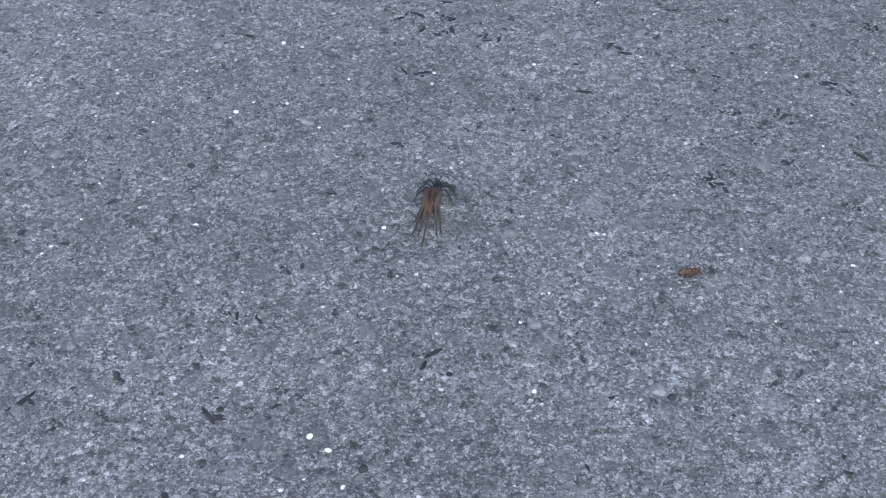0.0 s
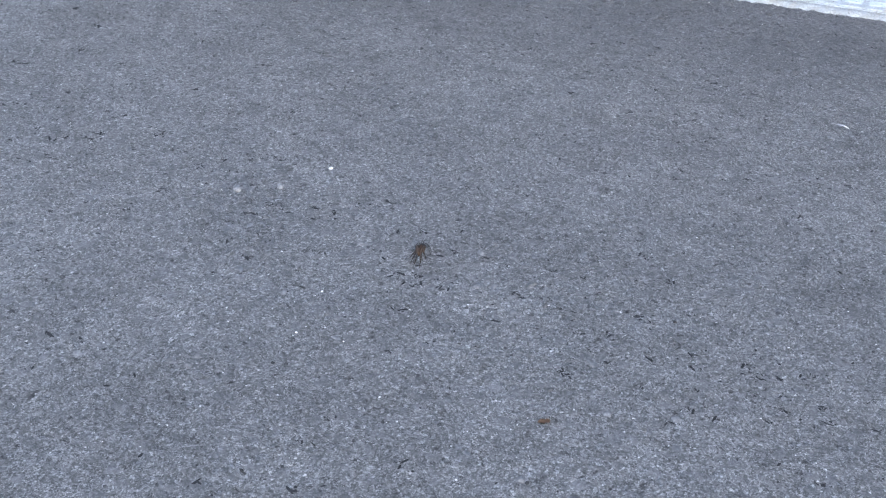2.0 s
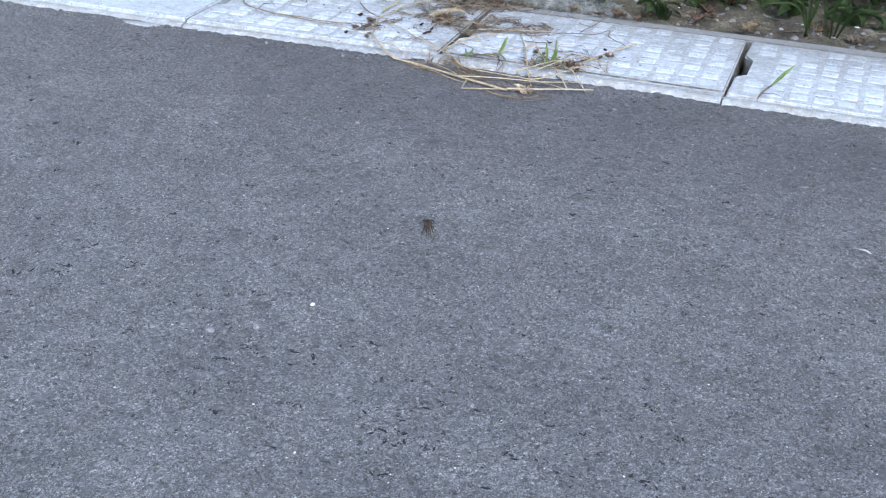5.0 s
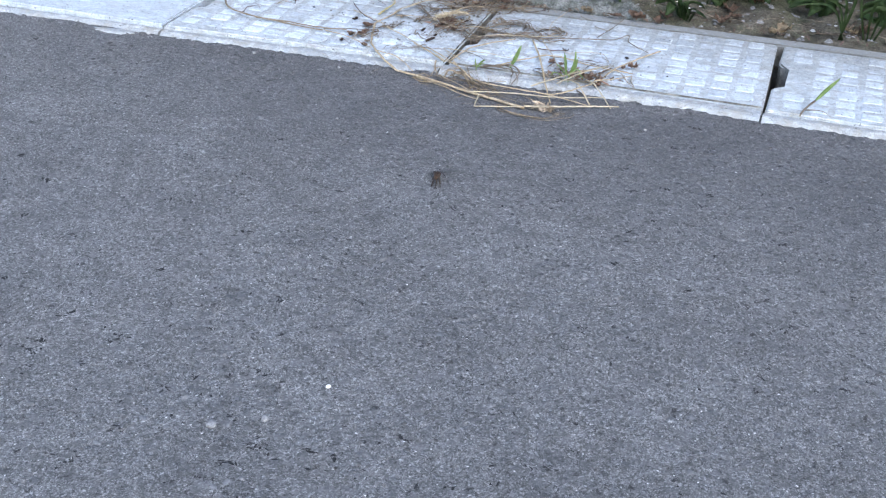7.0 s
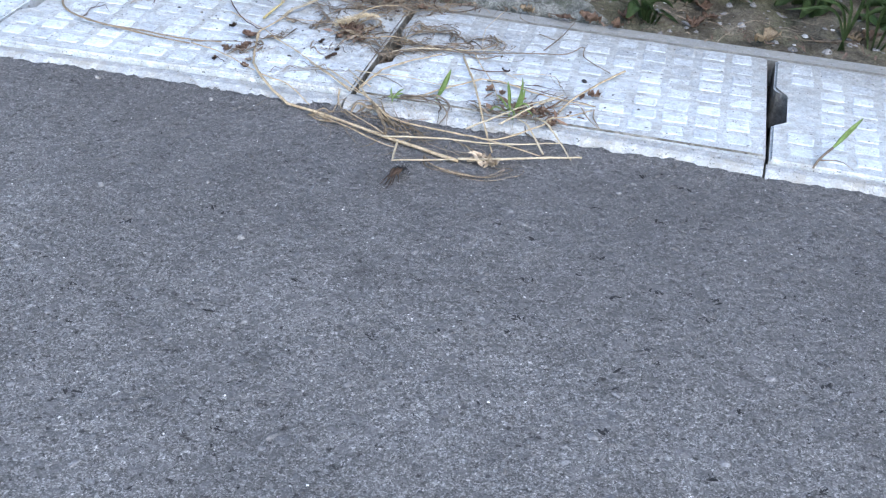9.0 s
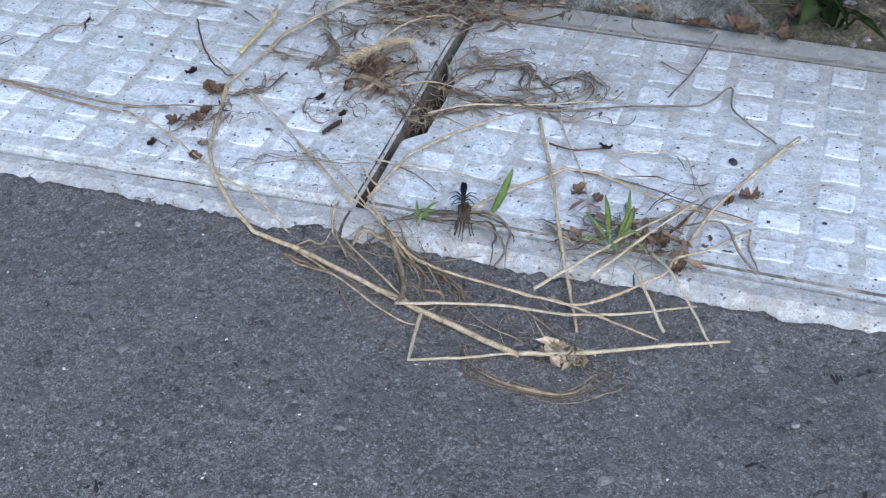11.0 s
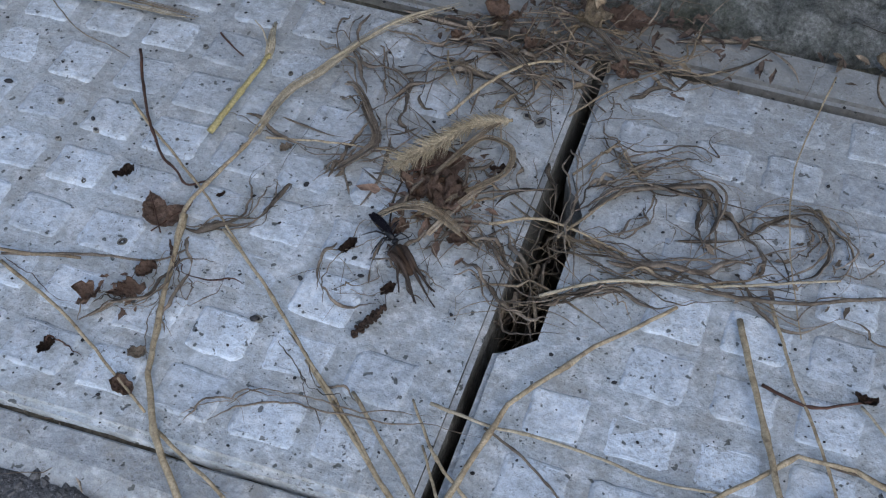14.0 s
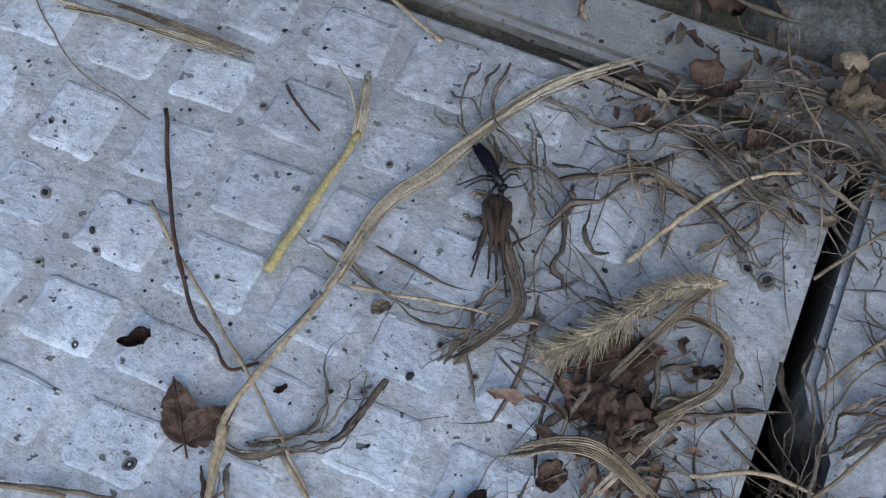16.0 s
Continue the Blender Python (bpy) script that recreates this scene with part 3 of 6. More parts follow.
def pebble_mesh(rnd, a, b, c):
    bm = bmesh.new()
    bmesh.ops.create_icosphere(bm, subdivisions=2, radius=1.0)
    s = rnd.uniform(0, 50)
    for v in bm.verts:
        f = 1 + 0.28 * noise.noise(v.co * 1.3 + Vector((s, 0, 0)))
        v.co = Vector((v.co.x * a * f, v.co.y * b * f, v.co.z * c * f))
    return bm


def scatter(name, count, area, sizes, height, material, label, seed, flat=0.5, category="", keep=None, long=1.4, bunch=1, reach=0.004):
    """Many small stones in one mesh, singly or in bunches."""
    rnd = np.random.RandomState(seed)
    base = np.array([(1, 0, 0), (0.4, 0.9, 0), (-0.7, 0.7, 0), (-1, -0.2, 0), (-0.3, -0.95, 0), (0.7, -0.7, 0),
                     (0.4, 0.1, 1), (-0.35, 0.3, 0.9), (-0.05, -0.45, 0.95)])
    faces = [(6, 7, 8), (0, 1, 6), (1, 2, 7), (1, 7, 6), (2, 3, 7), (3, 4, 8), (3, 8, 7), (4, 5, 8), (5, 0, 6), (5, 6, 8)]
    verts, polys = [], []
    for _ in range(count):
        x, y = rnd.uniform(area[0], area[1]), rnd.uniform(area[2], area[3])
        if keep and not keep(x, y, rnd):
            continue
        around = [(x, y)] + [(x + rnd.normal(0, reach), y + rnd.normal(0, reach * 0.6)) for _ in range(rnd.randint(0, bunch))]
        for x, y in around:
            s = sizes[0] + (sizes[1] - sizes[0]) * rnd.rand() ** 3
            a = rnd.uniform(0, 6.3)
            k = base * (1 + rnd.uniform(-0.25, 0.25, base.shape)) * (s * rnd.uniform(1, long), s, s * flat * rnd.uniform(0.5, 1.2))
            k = np.stack((k[:, 0] * math.cos(a) - k[:, 1] * math.sin(a) + x, k[:, 0] * math.sin(a) + k[:, 1] * math.cos(a) + y,
                          k[:, 2] + height(x, y)), 1)
            o = len(verts)
            verts += k.tolist()
            polys += [tuple(i + o for i in f) for f in faces]
    me = bpy.data.meshes.new(name)
    me.from_pydata(verts, [], polys)
    me.materials.append(material)
    return tagged(new(name, me), label, category, kind="stuff")


# ---- stones on the road ----
scatter("stone_chips", 15000, (-0.75, 1.15, -1.6, -0.035), (0.0005, 0.0021), lambda x, y: road_height(x, y) - 0.0004, STONE,
        "fine grey and pale stone chips set in the asphalt", 3, 0.45, keep=lambda x, y, r: r.rand() < 0.35 - y * 0.8)
scatter("white_chips", 8000, (-0.75, 1.15, -1.6, -0.035), (0.0004, 0.0012), lambda x, y: road_height(x, y) - 0.0001, WHITE,
        "tiny white stone chips scattered in the asphalt", 5, 0.5, keep=lambda x, y, r: r.rand() < 0.2 - y * 0.8)
def worn_band(x, y):
    """The loosened strip along the wheel track: 1 on its middle line, 0 away from it."""
    return math.exp(-((y + 0.965 + 0.22 * (x - 0.1)) / 0.085) ** 2)


# Flat dark flakes that put the shade of crevices and hollows onto the asphalt.
scatter("dark_chips", 15000, (-0.75, 1.15, -1.6, -0.035), (0.0004, 0.0018), lambda x, y: road_height(x, y) - 0.0001, CREVICE_SHADE,
        "dark flakes for crevice shade and coated stones in the asphalt", 7, 0.14, long=2.8, bunch=3, reach=0.005,
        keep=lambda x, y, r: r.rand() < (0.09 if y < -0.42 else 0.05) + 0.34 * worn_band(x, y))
scatter("dark_crevices", 2300, (-0.75, 1.15, -1.6, -0.06), (0.0005, 0.0017), lambda x, y: road_height(x, y) + 0.0001, CREVICE_SHADE,
        "small black flakes for the shade in hollows of broken-out stones", 9, 0.22, long=4.0, bunch=10, reach=0.0042,
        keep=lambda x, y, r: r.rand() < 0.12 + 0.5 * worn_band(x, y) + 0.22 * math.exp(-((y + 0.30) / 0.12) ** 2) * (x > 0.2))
scatter("proud_stones", 5200, (-0.75, 1.15, -1.55, -0.06), (0.0016, 0.0056), lambda x, y: road_height(x, y) - 0.0008, GRIT,
        "flat grey stones standing proud of the worn asphalt", 13, 0.42, long=1.8,
        keep=lambda x, y, r: r.rand() < 0.42 + 0.5 * worn_band(x, y))


def build_pebbles():
    rnd = random.Random(8)
    # DARK entries stand in for pits: small black lumps added in place of hollows.
    spots = [(0.344, -0.115, 3.2, STONE, "pale grey"), (0.157, -0.858, 2.8, WHITE, "pale"), (0.080, -0.955, 5.5, STONE, "grey"),
             (0.122, -0.928, 4.5, STONE, "grey"), (0.266, -1.195, 1.6, WHITE, "white"), (0.259, -1.117, 1.3, WHITE, "white"),
             (0.398, -1.395, 1.6, WHITE, "white"), (0.408, -1.399, 1.5, WHITE, "white"), (0.478, -1.338, 1.3, WHITE, "white"),
             (-0.075, -0.860, 4.5, DARK, "dark"), (0.266, -1.248, 5.0, DARK, "dark"), (0.611, -1.035, 5.0, DARK, "dark"), (0.211, -0.971, 4.0, DARK, "dark"),
             (0.497, -1.056, 4.5, DARK, "dark"), (0.535, -1.321, 5.0, DARK, "dark"), (0.307, -1.393, 4.5, DARK, "dark"), (0.418, -1.259, 3.0, DARK, "dark"),
             (0.425, -1.403, 5.0, DARK, "dark"), (-0.012, -1.204, 4.0, DARK, "dark"), (0.187, -1.061, 1.3, WHITE, "white"), (0.378, -1.258, 1.3, WHITE, "white"),
             (0.382, -1.187, 1.6, STONE, "pale grey"), (-0.053, -0.587, 2.2, STONE, "pale grey"), (-0.011, -0.333, 4.0, STONE, "pale grey"), (-0.188, -0.282, 4.0, STONE, "grey"),
             (-0.358, -0.206, 2.4, STONE, "pale grey"), (-0.312, -0.043, 4.2, STONE, "pale grey"), (-0.16, -0.05, 3.5, STONE, "grey"), (-0.085, -0.240, 2.6, STONE, "pale grey")]
    for x, y, s, material, tone in spots:
        k = s / (2400 if material == DARK else 1000)
        thing("pebble", pebble_mesh(rnd, k, k * rnd.uniform(0.7, 0.95), k * 0.6), material, f"small {tone} pebble or pit mark on the asphalt", "pebble",
              "pebbles on the road", smooth=True, m=pose(x, y, road_height(x, y) + k * 0.3, 0, 0, rnd.uniform(0, 180)))
    bm = bmesh.new()
    tube(bm, [Vector((-0.008, 0, 0)), Vector((0, 0.0012, 0.001)), Vector((0.009, -0.0008, 0))], lambda t: 0.0022 * (1 - abs(t - 0.5)), 6, 0.4)
    thing("wood_splinter", bm, WHITE, "short bleached white splinter on the asphalt", "splinter", smooth=True, m=pose(0.746, -0.477, -0.0105, 0, 0, -25))
    dry_leaf("leaf_crumb", (0.528, -1.239), 0.0045, 30, RUST, "rust-brown leaf crumb flattened on the asphalt", 0.1, -0.0115, 9, 1.8)


def build_smear():
    """Spilt concrete, a thin ragged tongue on the asphalt beside the rim."""
    bm = bmesh.new()
    rings = []
    for f, z in ((1.0, -0.0128), (0.9, -0.0104), (0.55, -0.0092)):
        rings.append([bm.verts.new((-0.575 + 0.042 * f * math.cos(a) * (1 + 0.3 * noise.noise((math.cos(a) * 2, math.sin(a) * 2, 1))),
                                    -0.036 + 0.012 * f * math.sin(a) * (1 + 0.4 * noise.noise((math.cos(a) * 3, math.sin(a) * 3, 5))), z)) for a in (6.283 * k / 28 for k in range(28))])
    for p, q in zip(rings, rings[1:]):
        for k in range(28):
            bm.faces.new((p[k], p[(k + 1) % 28], q[(k + 1) % 28], q[k]))
    bm.faces.new(rings[-1])
    thing("concrete_smear", bm, RIM, "thin pale smear of spilt concrete on the asphalt", "smear", smooth=True)


build_smear()
build_pebbles()

# ---- dry stalks ----
A = "long dry straw-coloured stalk lying across lid and asphalt"
B = "bleached dry stalk lying on the asphalt"
C = "thin dry stalk lying on the concrete lid"
stalk("dry_stalk", [(-0.163, 0.122), (-0.152, 0.079), (-0.137, 0.033), (-0.120, 0.007), (-0.091, -0.024), (-0.066, -0.039)] + [(-0.070, -0.030), (-0.025, -0.048), (0.032, -0.067), (0.081, -0.084), (0.161, -0.107)][1:], 0.0012, STRAW, "thick golden-brown stalk bent from lid onto asphalt", joints=5, grow=1.0, sharp=True)
stalk("dry_stalk", [(0.161, -0.108), (0.205, -0.096), (0.255, -0.074), (0.294, -0.057)], 0.0018, PALE, B, z=-0.007, joints=2)
stalk("dry_stalk", [(0.083, -0.084), (0.091, -0.134), (0.129, -0.120), (0.160, -0.105)], 0.0014, PALE, "bleached stalk with a sharp kink on the asphalt", z=-0.009, sharp=True, joints=0)
stalk("dry_stalk", [(0.016, 0.002), (0.051, -0.029), (0.075, -0.041), (0.125, -0.049), (0.163, -0.054), (0.193, -0.051), (0.239, -0.019), (0.246, 0.001), (0.266, 0.019), (0.291, 0.051)], 0.0013, STRAW, A, lift=0.006, joints=4)
stalk("dry_stalk", [(0.109, 0.151), (0.131, 0.091), (0.144, 0.055), (0.159, 0.009), (0.178, -0.035), (0.193, -0.075)], 0.0016, STRAW, A, lift=0.006, joints=4)
stalk("dry_stalk", [(0.157, -0.056), (0.196, -0.003), (0.219, 0.029), (0.252, 0.076)], 0.0013, PALE, "broken pale stalk propped over the lid's front edge", z=0.006, lift=0.004, joints=1)
stalk("dry_stalk", [(0.192, -0.035), (0.219, 0.010), (0.249, 0.069)], 0.0013, PALE, "broken pale stalk propped over the lid's front edge", z=0.008, lift=0.004, joints=1)
stalk("dry_stalk", [(0.317, 0.182), (0.295, 0.136), (0.272, 0.085), (0.259, 0.050), (0.246, -0.001)], 0.0016, STRAW, "straight straw-coloured stalk on the concrete lid", lift=0.003, joints=2)
stalk("dry_stalk", [(0.084, 0.015), (0.101, 0.038), (0.121, 0.061), (0.146, 0.087), (0.170, 0.088), (0.214, 0.073), (0.261, 0.064), (0.293, 0.062)], 0.0013, STRAW, "dry branching stalk bent over on the lid", sharp=True, lift=0.002, joints=4)
stalk("dry_stalk", [(0.009, 0.010), (0.015, 0.044), (0.021, 0.070), (0.049, 0.113), (0.080, 0.148)], 0.0015, STRAW, "beige stalk lying beside the lid's joint", joints=2, sharp=True)
stalk("dry_stalk", [(-0.142, 0.121), (-0.110, 0.097), (-0.071, 0.063), (-0.042, 0.039), (-0.013, 0.012), (0.002, 0.002)], 0.0009, STRAW, C, joints=3)
stalk("dry_stalk", [(-0.237, 0.071), (-0.194, 0.084), (-0.164, 0.091), (-0.153, 0.103)], 0.0008, VINE, C, joints=2)
stalk("dry_stalk", [(-0.366, 0.080), (-0.305, 0.075), (-0.247, 0.071), (-0.199, 0.081)], 0.0013, TAN, C, joints=2)
stalk("dry_stalk", [(-0.235, 0.067), (-0.186, 0.047), (-0.129, 0.015)], 0.0010, STRAW, C, joints=2)
stalk("dry_stalk", [(-0.121, 0.009), (-0.074, -0.014), (-0.041, -0.032)], 0.0010, STRAW, "thin dry stalk hanging over the lid's edge", joints=1)
stalk("yellow_straw", [(-0.177, 0.177), (-0.175, 0.198), (-0.173, 0.220), (-0.171, 0.241)], 0.0020, GOLD, "short bright yellow straw on the concrete lid", lift=0.001, joints=1, category="straw")
ribbon("dry_husk", [(-0.171, 0.237), (-0.174, 0.250), (-0.180, 0.268)], 0.005, PALE, "tan husk at the end of a yellow straw", lift=0.003)
stalk("dry_stalk", [(-0.157, 0.099), (-0.163, 0.116), (-0.164, 0.131), (-0.159, 0.155), (-0.154, 0.180), (-0.150, 0.216), (-0.138, 0.239), (-0.124, 0.272), (-0.110, 0.293), (-0.085, 0.317)][:6], 0.0014, STRAW, "long fibrous stalk lying across the studs", joints=3)
stalk("husk_bristle", [(-0.175, 0.247), (-0.183, 0.258), (-0.192, 0.267)], 0.0006, PALE, "thin pale bristle beside a yellow straw", joints=0)
ribbon("split_stalk", [(-0.157, 0.099), (-0.163, 0.116), (-0.164, 0.131), (-0.159, 0.155), (-0.154, 0.180), (-0.150, 0.216), (-0.138, 0.239), (-0.124, 0.272), (-0.110, 0.293), (-0.085, 0.317)][4:], 0.0060, PALE, "pale fibrous split stalk frayed at its end", lift=0.002, torn=0.55, spread=3)
stalk("twig", [(-0.242, 0.222), (-0.228, 0.199), (-0.212, 0.176), (-0.193, 0.153), (-0.182, 0.147), (-0.172, 0.140), (-0.164, 0.146)], 0.0009, TWIG, "thin dark brown twig on the concrete lid", lift=0.003, joints=4, category="twig", group="")
stalk("dry_stalk", [(-0.228, 0.186), (-0.200, 0.165), (-0.171, 0.145), (-0.144, 0.125), (-0.128, 0.112)], 0.0008, STRAW, C, joints=1)
stalk("dry_stalk", [(-0.148, 0.184), (-0.128, 0.188), (-0.103, 0.193), (-0.082, 0.197)], 0.0007, STRAW, C, joints=1)
stalk("dry_stalk", [(-0.064, 0.231), (-0.052, 0.253), (-0.035, 0.279), (-0.017, 0.292)], 0.0011, STRAW, "pale straw lying over the leaf litter", lift=0.004, joints=1)
stalk("dry_stalk", [(0.064, -0.085), (0.134, -0.068), (0.182, -0.065), (0.230, -0.048), (0.268, -0.029)], 0.0013, PALE, B, z=-0.006, joints=2)
stalk("dry_stalk", [(0.166, -0.050), (0.205, -0.060), (0.248, -0.069), (0.250, -0.058), (0.225, -0.023), (0.209, -0.003)][:3], 0.0012, STRAW, B, z=-0.006, joints=1)
stalk("dry_stalk", [(0.166, -0.050), (0.205, -0.060), (0.248, -0.069), (0.250, -0.058), (0.225, -0.023), (0.209, -0.003)][3:], 0.0014, PALE, "pale split stalk hanging over the lid's edge", lift=0.006, joints=1)
stalk("dry_stalk", [(0.228, 0.008), (0.249, -0.018), (0.283, -0.062)], 0.0014, PALE, "pale stalk hanging over the lid's edge", lift=0.005, joints=1)
stalk("dry_stalk", [(-0.036, -0.044), (0.015, -0.069), (0.068, -0.097), (0.085, -0.098)], 0.0010, STRAW, B, z=-0.010, joints=1)
ribbon("dead_blade", [(0.119, -0.099), (0.128, -0.130), (0.154, -0.139), (0.199, -0.137), (0.222, -0.113), (0.219, -0.106), (0.204, -0.108)], 0.0026, VINE, "curled dead grass blade on the asphalt", z=-0.0105, lift=0.003)
stalk("dry_stalk", [(0.002, -0.026), (0.052, -0.065), (0.081, -0.084)], 0.0009, STRAW, B, z=-0.009, joints=1)
ribbon("dead_blade", [(-0.050, 0.157), (-0.047, 0.169), (-0.031, 0.184), (-0.021, 0.196), (-0.020, 0.208), (-0.026, 0.216), (-0.040, 0.216), (-0.051, 0.196), (-0.063, 0.174)], 0.0034, TAN, "dry grass blade curled in a loop", z=0.005, lift=0.005)
ribbon("dead_blade", [(-0.075, 0.150), (-0.060, 0.158), (-0.045, 0.160), (-0.02, 0.150)], 0.006, TAN, "crumpled dry grass blade on the litter heap", z=0.004, lift=0.007)
ribbon("dead_blade", [(0.030, -0.012), (0.055, -0.048), (0.066, -0.075), (0.060, -0.088)], 0.004, TAN, "limp dry blade hanging onto the asphalt", lift=0.004)
ribbon("dead_blade", [(0.245, 0.045), (0.272, 0.052), (0.290, 0.02), (0.312, -0.004)], 0.003, TAN, "narrow dry blade drooping over the lid", lift=0.004)
stalk("withered_vine", [(0.027, 0.175), (0.070, 0.162), (0.126, 0.166), (0.172, 0.185), (0.233, 0.204), (0.254, 0.238), (0.262, 0.204), (0.300, 0.169)], 0.0011, VINE, "withered brown vine trailing over the studs", joints=3, category="vine", group="withered vines")
stalk("withered_vine", [(0.205, 0.212), (0.219, 0.254), (0.231, 0.326), (0.190, 0.266), (0.214, 0.249)][:3], 0.0009, VINE, "forked withered vine on the lid", joints=1, category="vine", group="withered vines")
stalk("withered_vine", [[(0.205, 0.212), (0.219, 0.254), (0.231, 0.326), (0.190, 0.266), (0.214, 0.249)][3], [(0.205, 0.212), (0.219, 0.254), (0.231, 0.326), (0.190, 0.266), (0.214, 0.249)][4], [(0.205, 0.212), (0.219, 0.254), (0.231, 0.326), (0.190, 0.266), (0.214, 0.249)][1]], 0.0008, VINE, "forked withered vine on the lid", joints=0, category="vine", group="withered vines")
stalk("withered_vine", [(0.06, 0.0), (0.085, 0.004), (0.11, -0.002), (0.125, -0.018), (0.12, -0.03)], 0.0012, VINE, "withered vine along the lid's front edge", lift=0.003, joints=1, category="vine", group="withered vines")
stalk("twig", [(0.125, 0.119), (0.148, 0.114), (0.173, 0.127)], 0.0009, TWIG, "short dark twig on the concrete lid", joints=1, category="twig", group="")
stalk("dry_stalk", [(0.02, 0.02), (0.0, 0.035), (-0.02, 0.06)], 0.0009, STRAW, C, joints=1)
stalk("dry_stalk", [(0.028, -0.012), (0.01, 0.012), (-0.008, 0.04)], 0.0009, STRAW, C, joints=1)
stalk("dry_stalk", [(-0.265, 0.36), (-0.2, 0.31), (-0.16, 0.292)], 0.0012, STRAW, "dry stalk lying over the gutter's back rim", joints=2)
stalk("dry_stalk", [(0.128, 0.33), (0.118, 0.26), (0.122, 0.21), (0.137, 0.15)], 0.0005, STRAW, C, joints=1)

stalk("dry_stalk", [(-0.462, 0.15), (-0.43, 0.105), (-0.385, 0.082), (-0.31, 0.068), (-0.235, 0.062)], 0.0017, TAN, C, joints=3)
tangle("groove_litter", (0.05, -0.002), (0.22, 0.003), 23, (0.02, 0.06), (0.0004, 0.0011), VINE, "withered bits caught in the lid's front joint", 0.0, 0.25, -0.009, 0.004, 51)
tangle("groove_litter", (-0.16, -0.002), (0.16, 0.003), 17, (0.02, 0.06), (0.0004, 0.0010), VINE, "withered bits caught in the lid's front joint", 0.0, 0.25, -0.009, 0.004, 52)
tangle("groove_litter", (0.05, 0.309), (0.3, 0.004), 20, (0.02, 0.06), (0.0004, 0.0010), VINE, "withered bits along the lid's back joint", 0.0, 0.25, -0.003, 0.004, 53)

for xy, r, material in (([(-0.012, 0.061), (0.015, 0.058), (0.041, 0.059), (0.070, 0.058), (0.089, 0.056), (0.118, 0.060)], 0.0009, PALE), ([(0.014, 0.057), (0.030, 0.050), (0.048, 0.039), (0.057, 0.034)], 0.0007, VINE),
                        ([(0.120, 0.167), (0.136, 0.130), (0.152, 0.100), (0.164, 0.074), (0.179, 0.033)], 0.0009, STRAW), ([(0.168, 0.122), (0.183, 0.109), (0.202, 0.100)], 0.0007, PALE),
                        ([(0.180, 0.120), (0.205, 0.128), (0.232, 0.130), (0.246, 0.100)], 0.0006, STRAW)):
    stalk("dry_stalk", xy, r, material, "thin pale straw lying across the worn studs", joints=2)

# ---- vines and heaps of dead grass ----
def vines(xy, count, r, material, label, spread=0.004, z=None, rise=0.009, stray=0.75):
    """A bundle of withered strands that run together along a line, parting here and there."""
    rnd = random.Random(int((xy[0][0] + 2) * 3e4 + (xy[0][1] + 2) * 7e3))
    line = curve([(x, y, 0) for x, y in xy], 14)
    n = len(line)
    bm = bmesh.new()
    for k in range(max(1, int(count * 0.85 + 0.5))):
        first, last = (0, n) if k == 0 else (int(n * rnd.uniform(0, 0.3)), int(n * rnd.uniform(0.65, 1.0)))
        off, s = rnd.gauss(0, spread * 0.6), rnd.uniform(0, 99)
        lean = rnd.gauss(0, stray) * 0.016
        own = r * (rnd.uniform(0.9, 1.8) if rnd.random() < 0.3 else rnd.uniform(0.25, 0.75))
        pts = []
        for i in range(first, max(last, first + 6)):
            i = min(i, n - 1)
            t = (i - first) / max(1, last - first - 1)
            d = (line[min(i + 1, n - 1)] - line[max(i - 1, 0)]).normalized()
            side = Vector((-d.y, d.x, 0))
            p = line[i] + side * (off + lean * t * t + spread * 1.6 * noise.noise((t * 2.6, s, 0)) + spread * 0.35 * noise.noise((t * 9, s, 4)) + 0.0010 * noise.noise((t * 17, s, 6)) + 0.0003 * noise.noise((t * 40, s, 9)))
            base = z
            if z is None:
                base = 0.0014 if p.y > -0.014 else (-0.0105 if p.y < -0.03 else -0.0105 + 0.0119 * (p.y + 0.03) / 0.016)
            p.z = base + own * 0.5 + rise * max(0, 0.35 + 0.8 * noise.noise((t * 4, s, 8))) * min(1, 6 * t, 6 * (1 - t))
            if not pts or (p - pts[-1]).length > 0.0008:
                pts.append(p)
        if len(pts) < 4:
            continue
        flat = 0.14 if own > r * 0.8 else rnd.uniform(0.25, 0.7)
        tube(bm, pts, lambda t: own * min(1, 0.35 + 6 * t, 0.12 + 3 * (1 - t)) * (1 + 0.4 * noise.noise((t * 9, s, 0))), 5, flat, rnd.uniform(-6, 6))
    return thing("withered_vine", bm, material, label, "vine", "withered vines", smooth=True)


V = "withered brown vine strands trailing over the lid"
T = "withered brown strands matted near the soil"
H = "withered brown strands in the litter heap"
vines([(0.016, 0.190), (0.026, 0.207), (0.044, 0.219), (0.069, 0.224), (0.082, 0.219), (0.081, 0.195), (0.075, 0.174)], 7, 0.0011, VINE, V, 0.006)
vines([(0.007, 0.173), (0.028, 0.169), (0.049, 0.165), (0.076, 0.167), (0.100, 0.169), (0.128, 0.179), (0.171, 0.197)], 8, 0.0010, VINE, V, 0.006)
vines([(-0.001, 0.123), (0.018, 0.133), (0.039, 0.147), (0.058, 0.161), (0.075, 0.171)], 6, 0.0009, VINE, V, 0.005)
vines([(0.100, 0.202), (0.113, 0.218), (0.132, 0.223), (0.142, 0.213), (0.137, 0.193), (0.120, 0.179), (0.103, 0.184)], 7, 0.0009, VINE, V, 0.006)
vines([(0.074, 0.216), (0.090, 0.206), (0.105, 0.203), (0.124, 0.191)], 4, 0.0008, VINE, V, 0.006)
vines([(0.027, 0.238), (0.044, 0.230), (0.068, 0.232), (0.081, 0.224)], 3, 0.0008, VINE, V, 0.003)
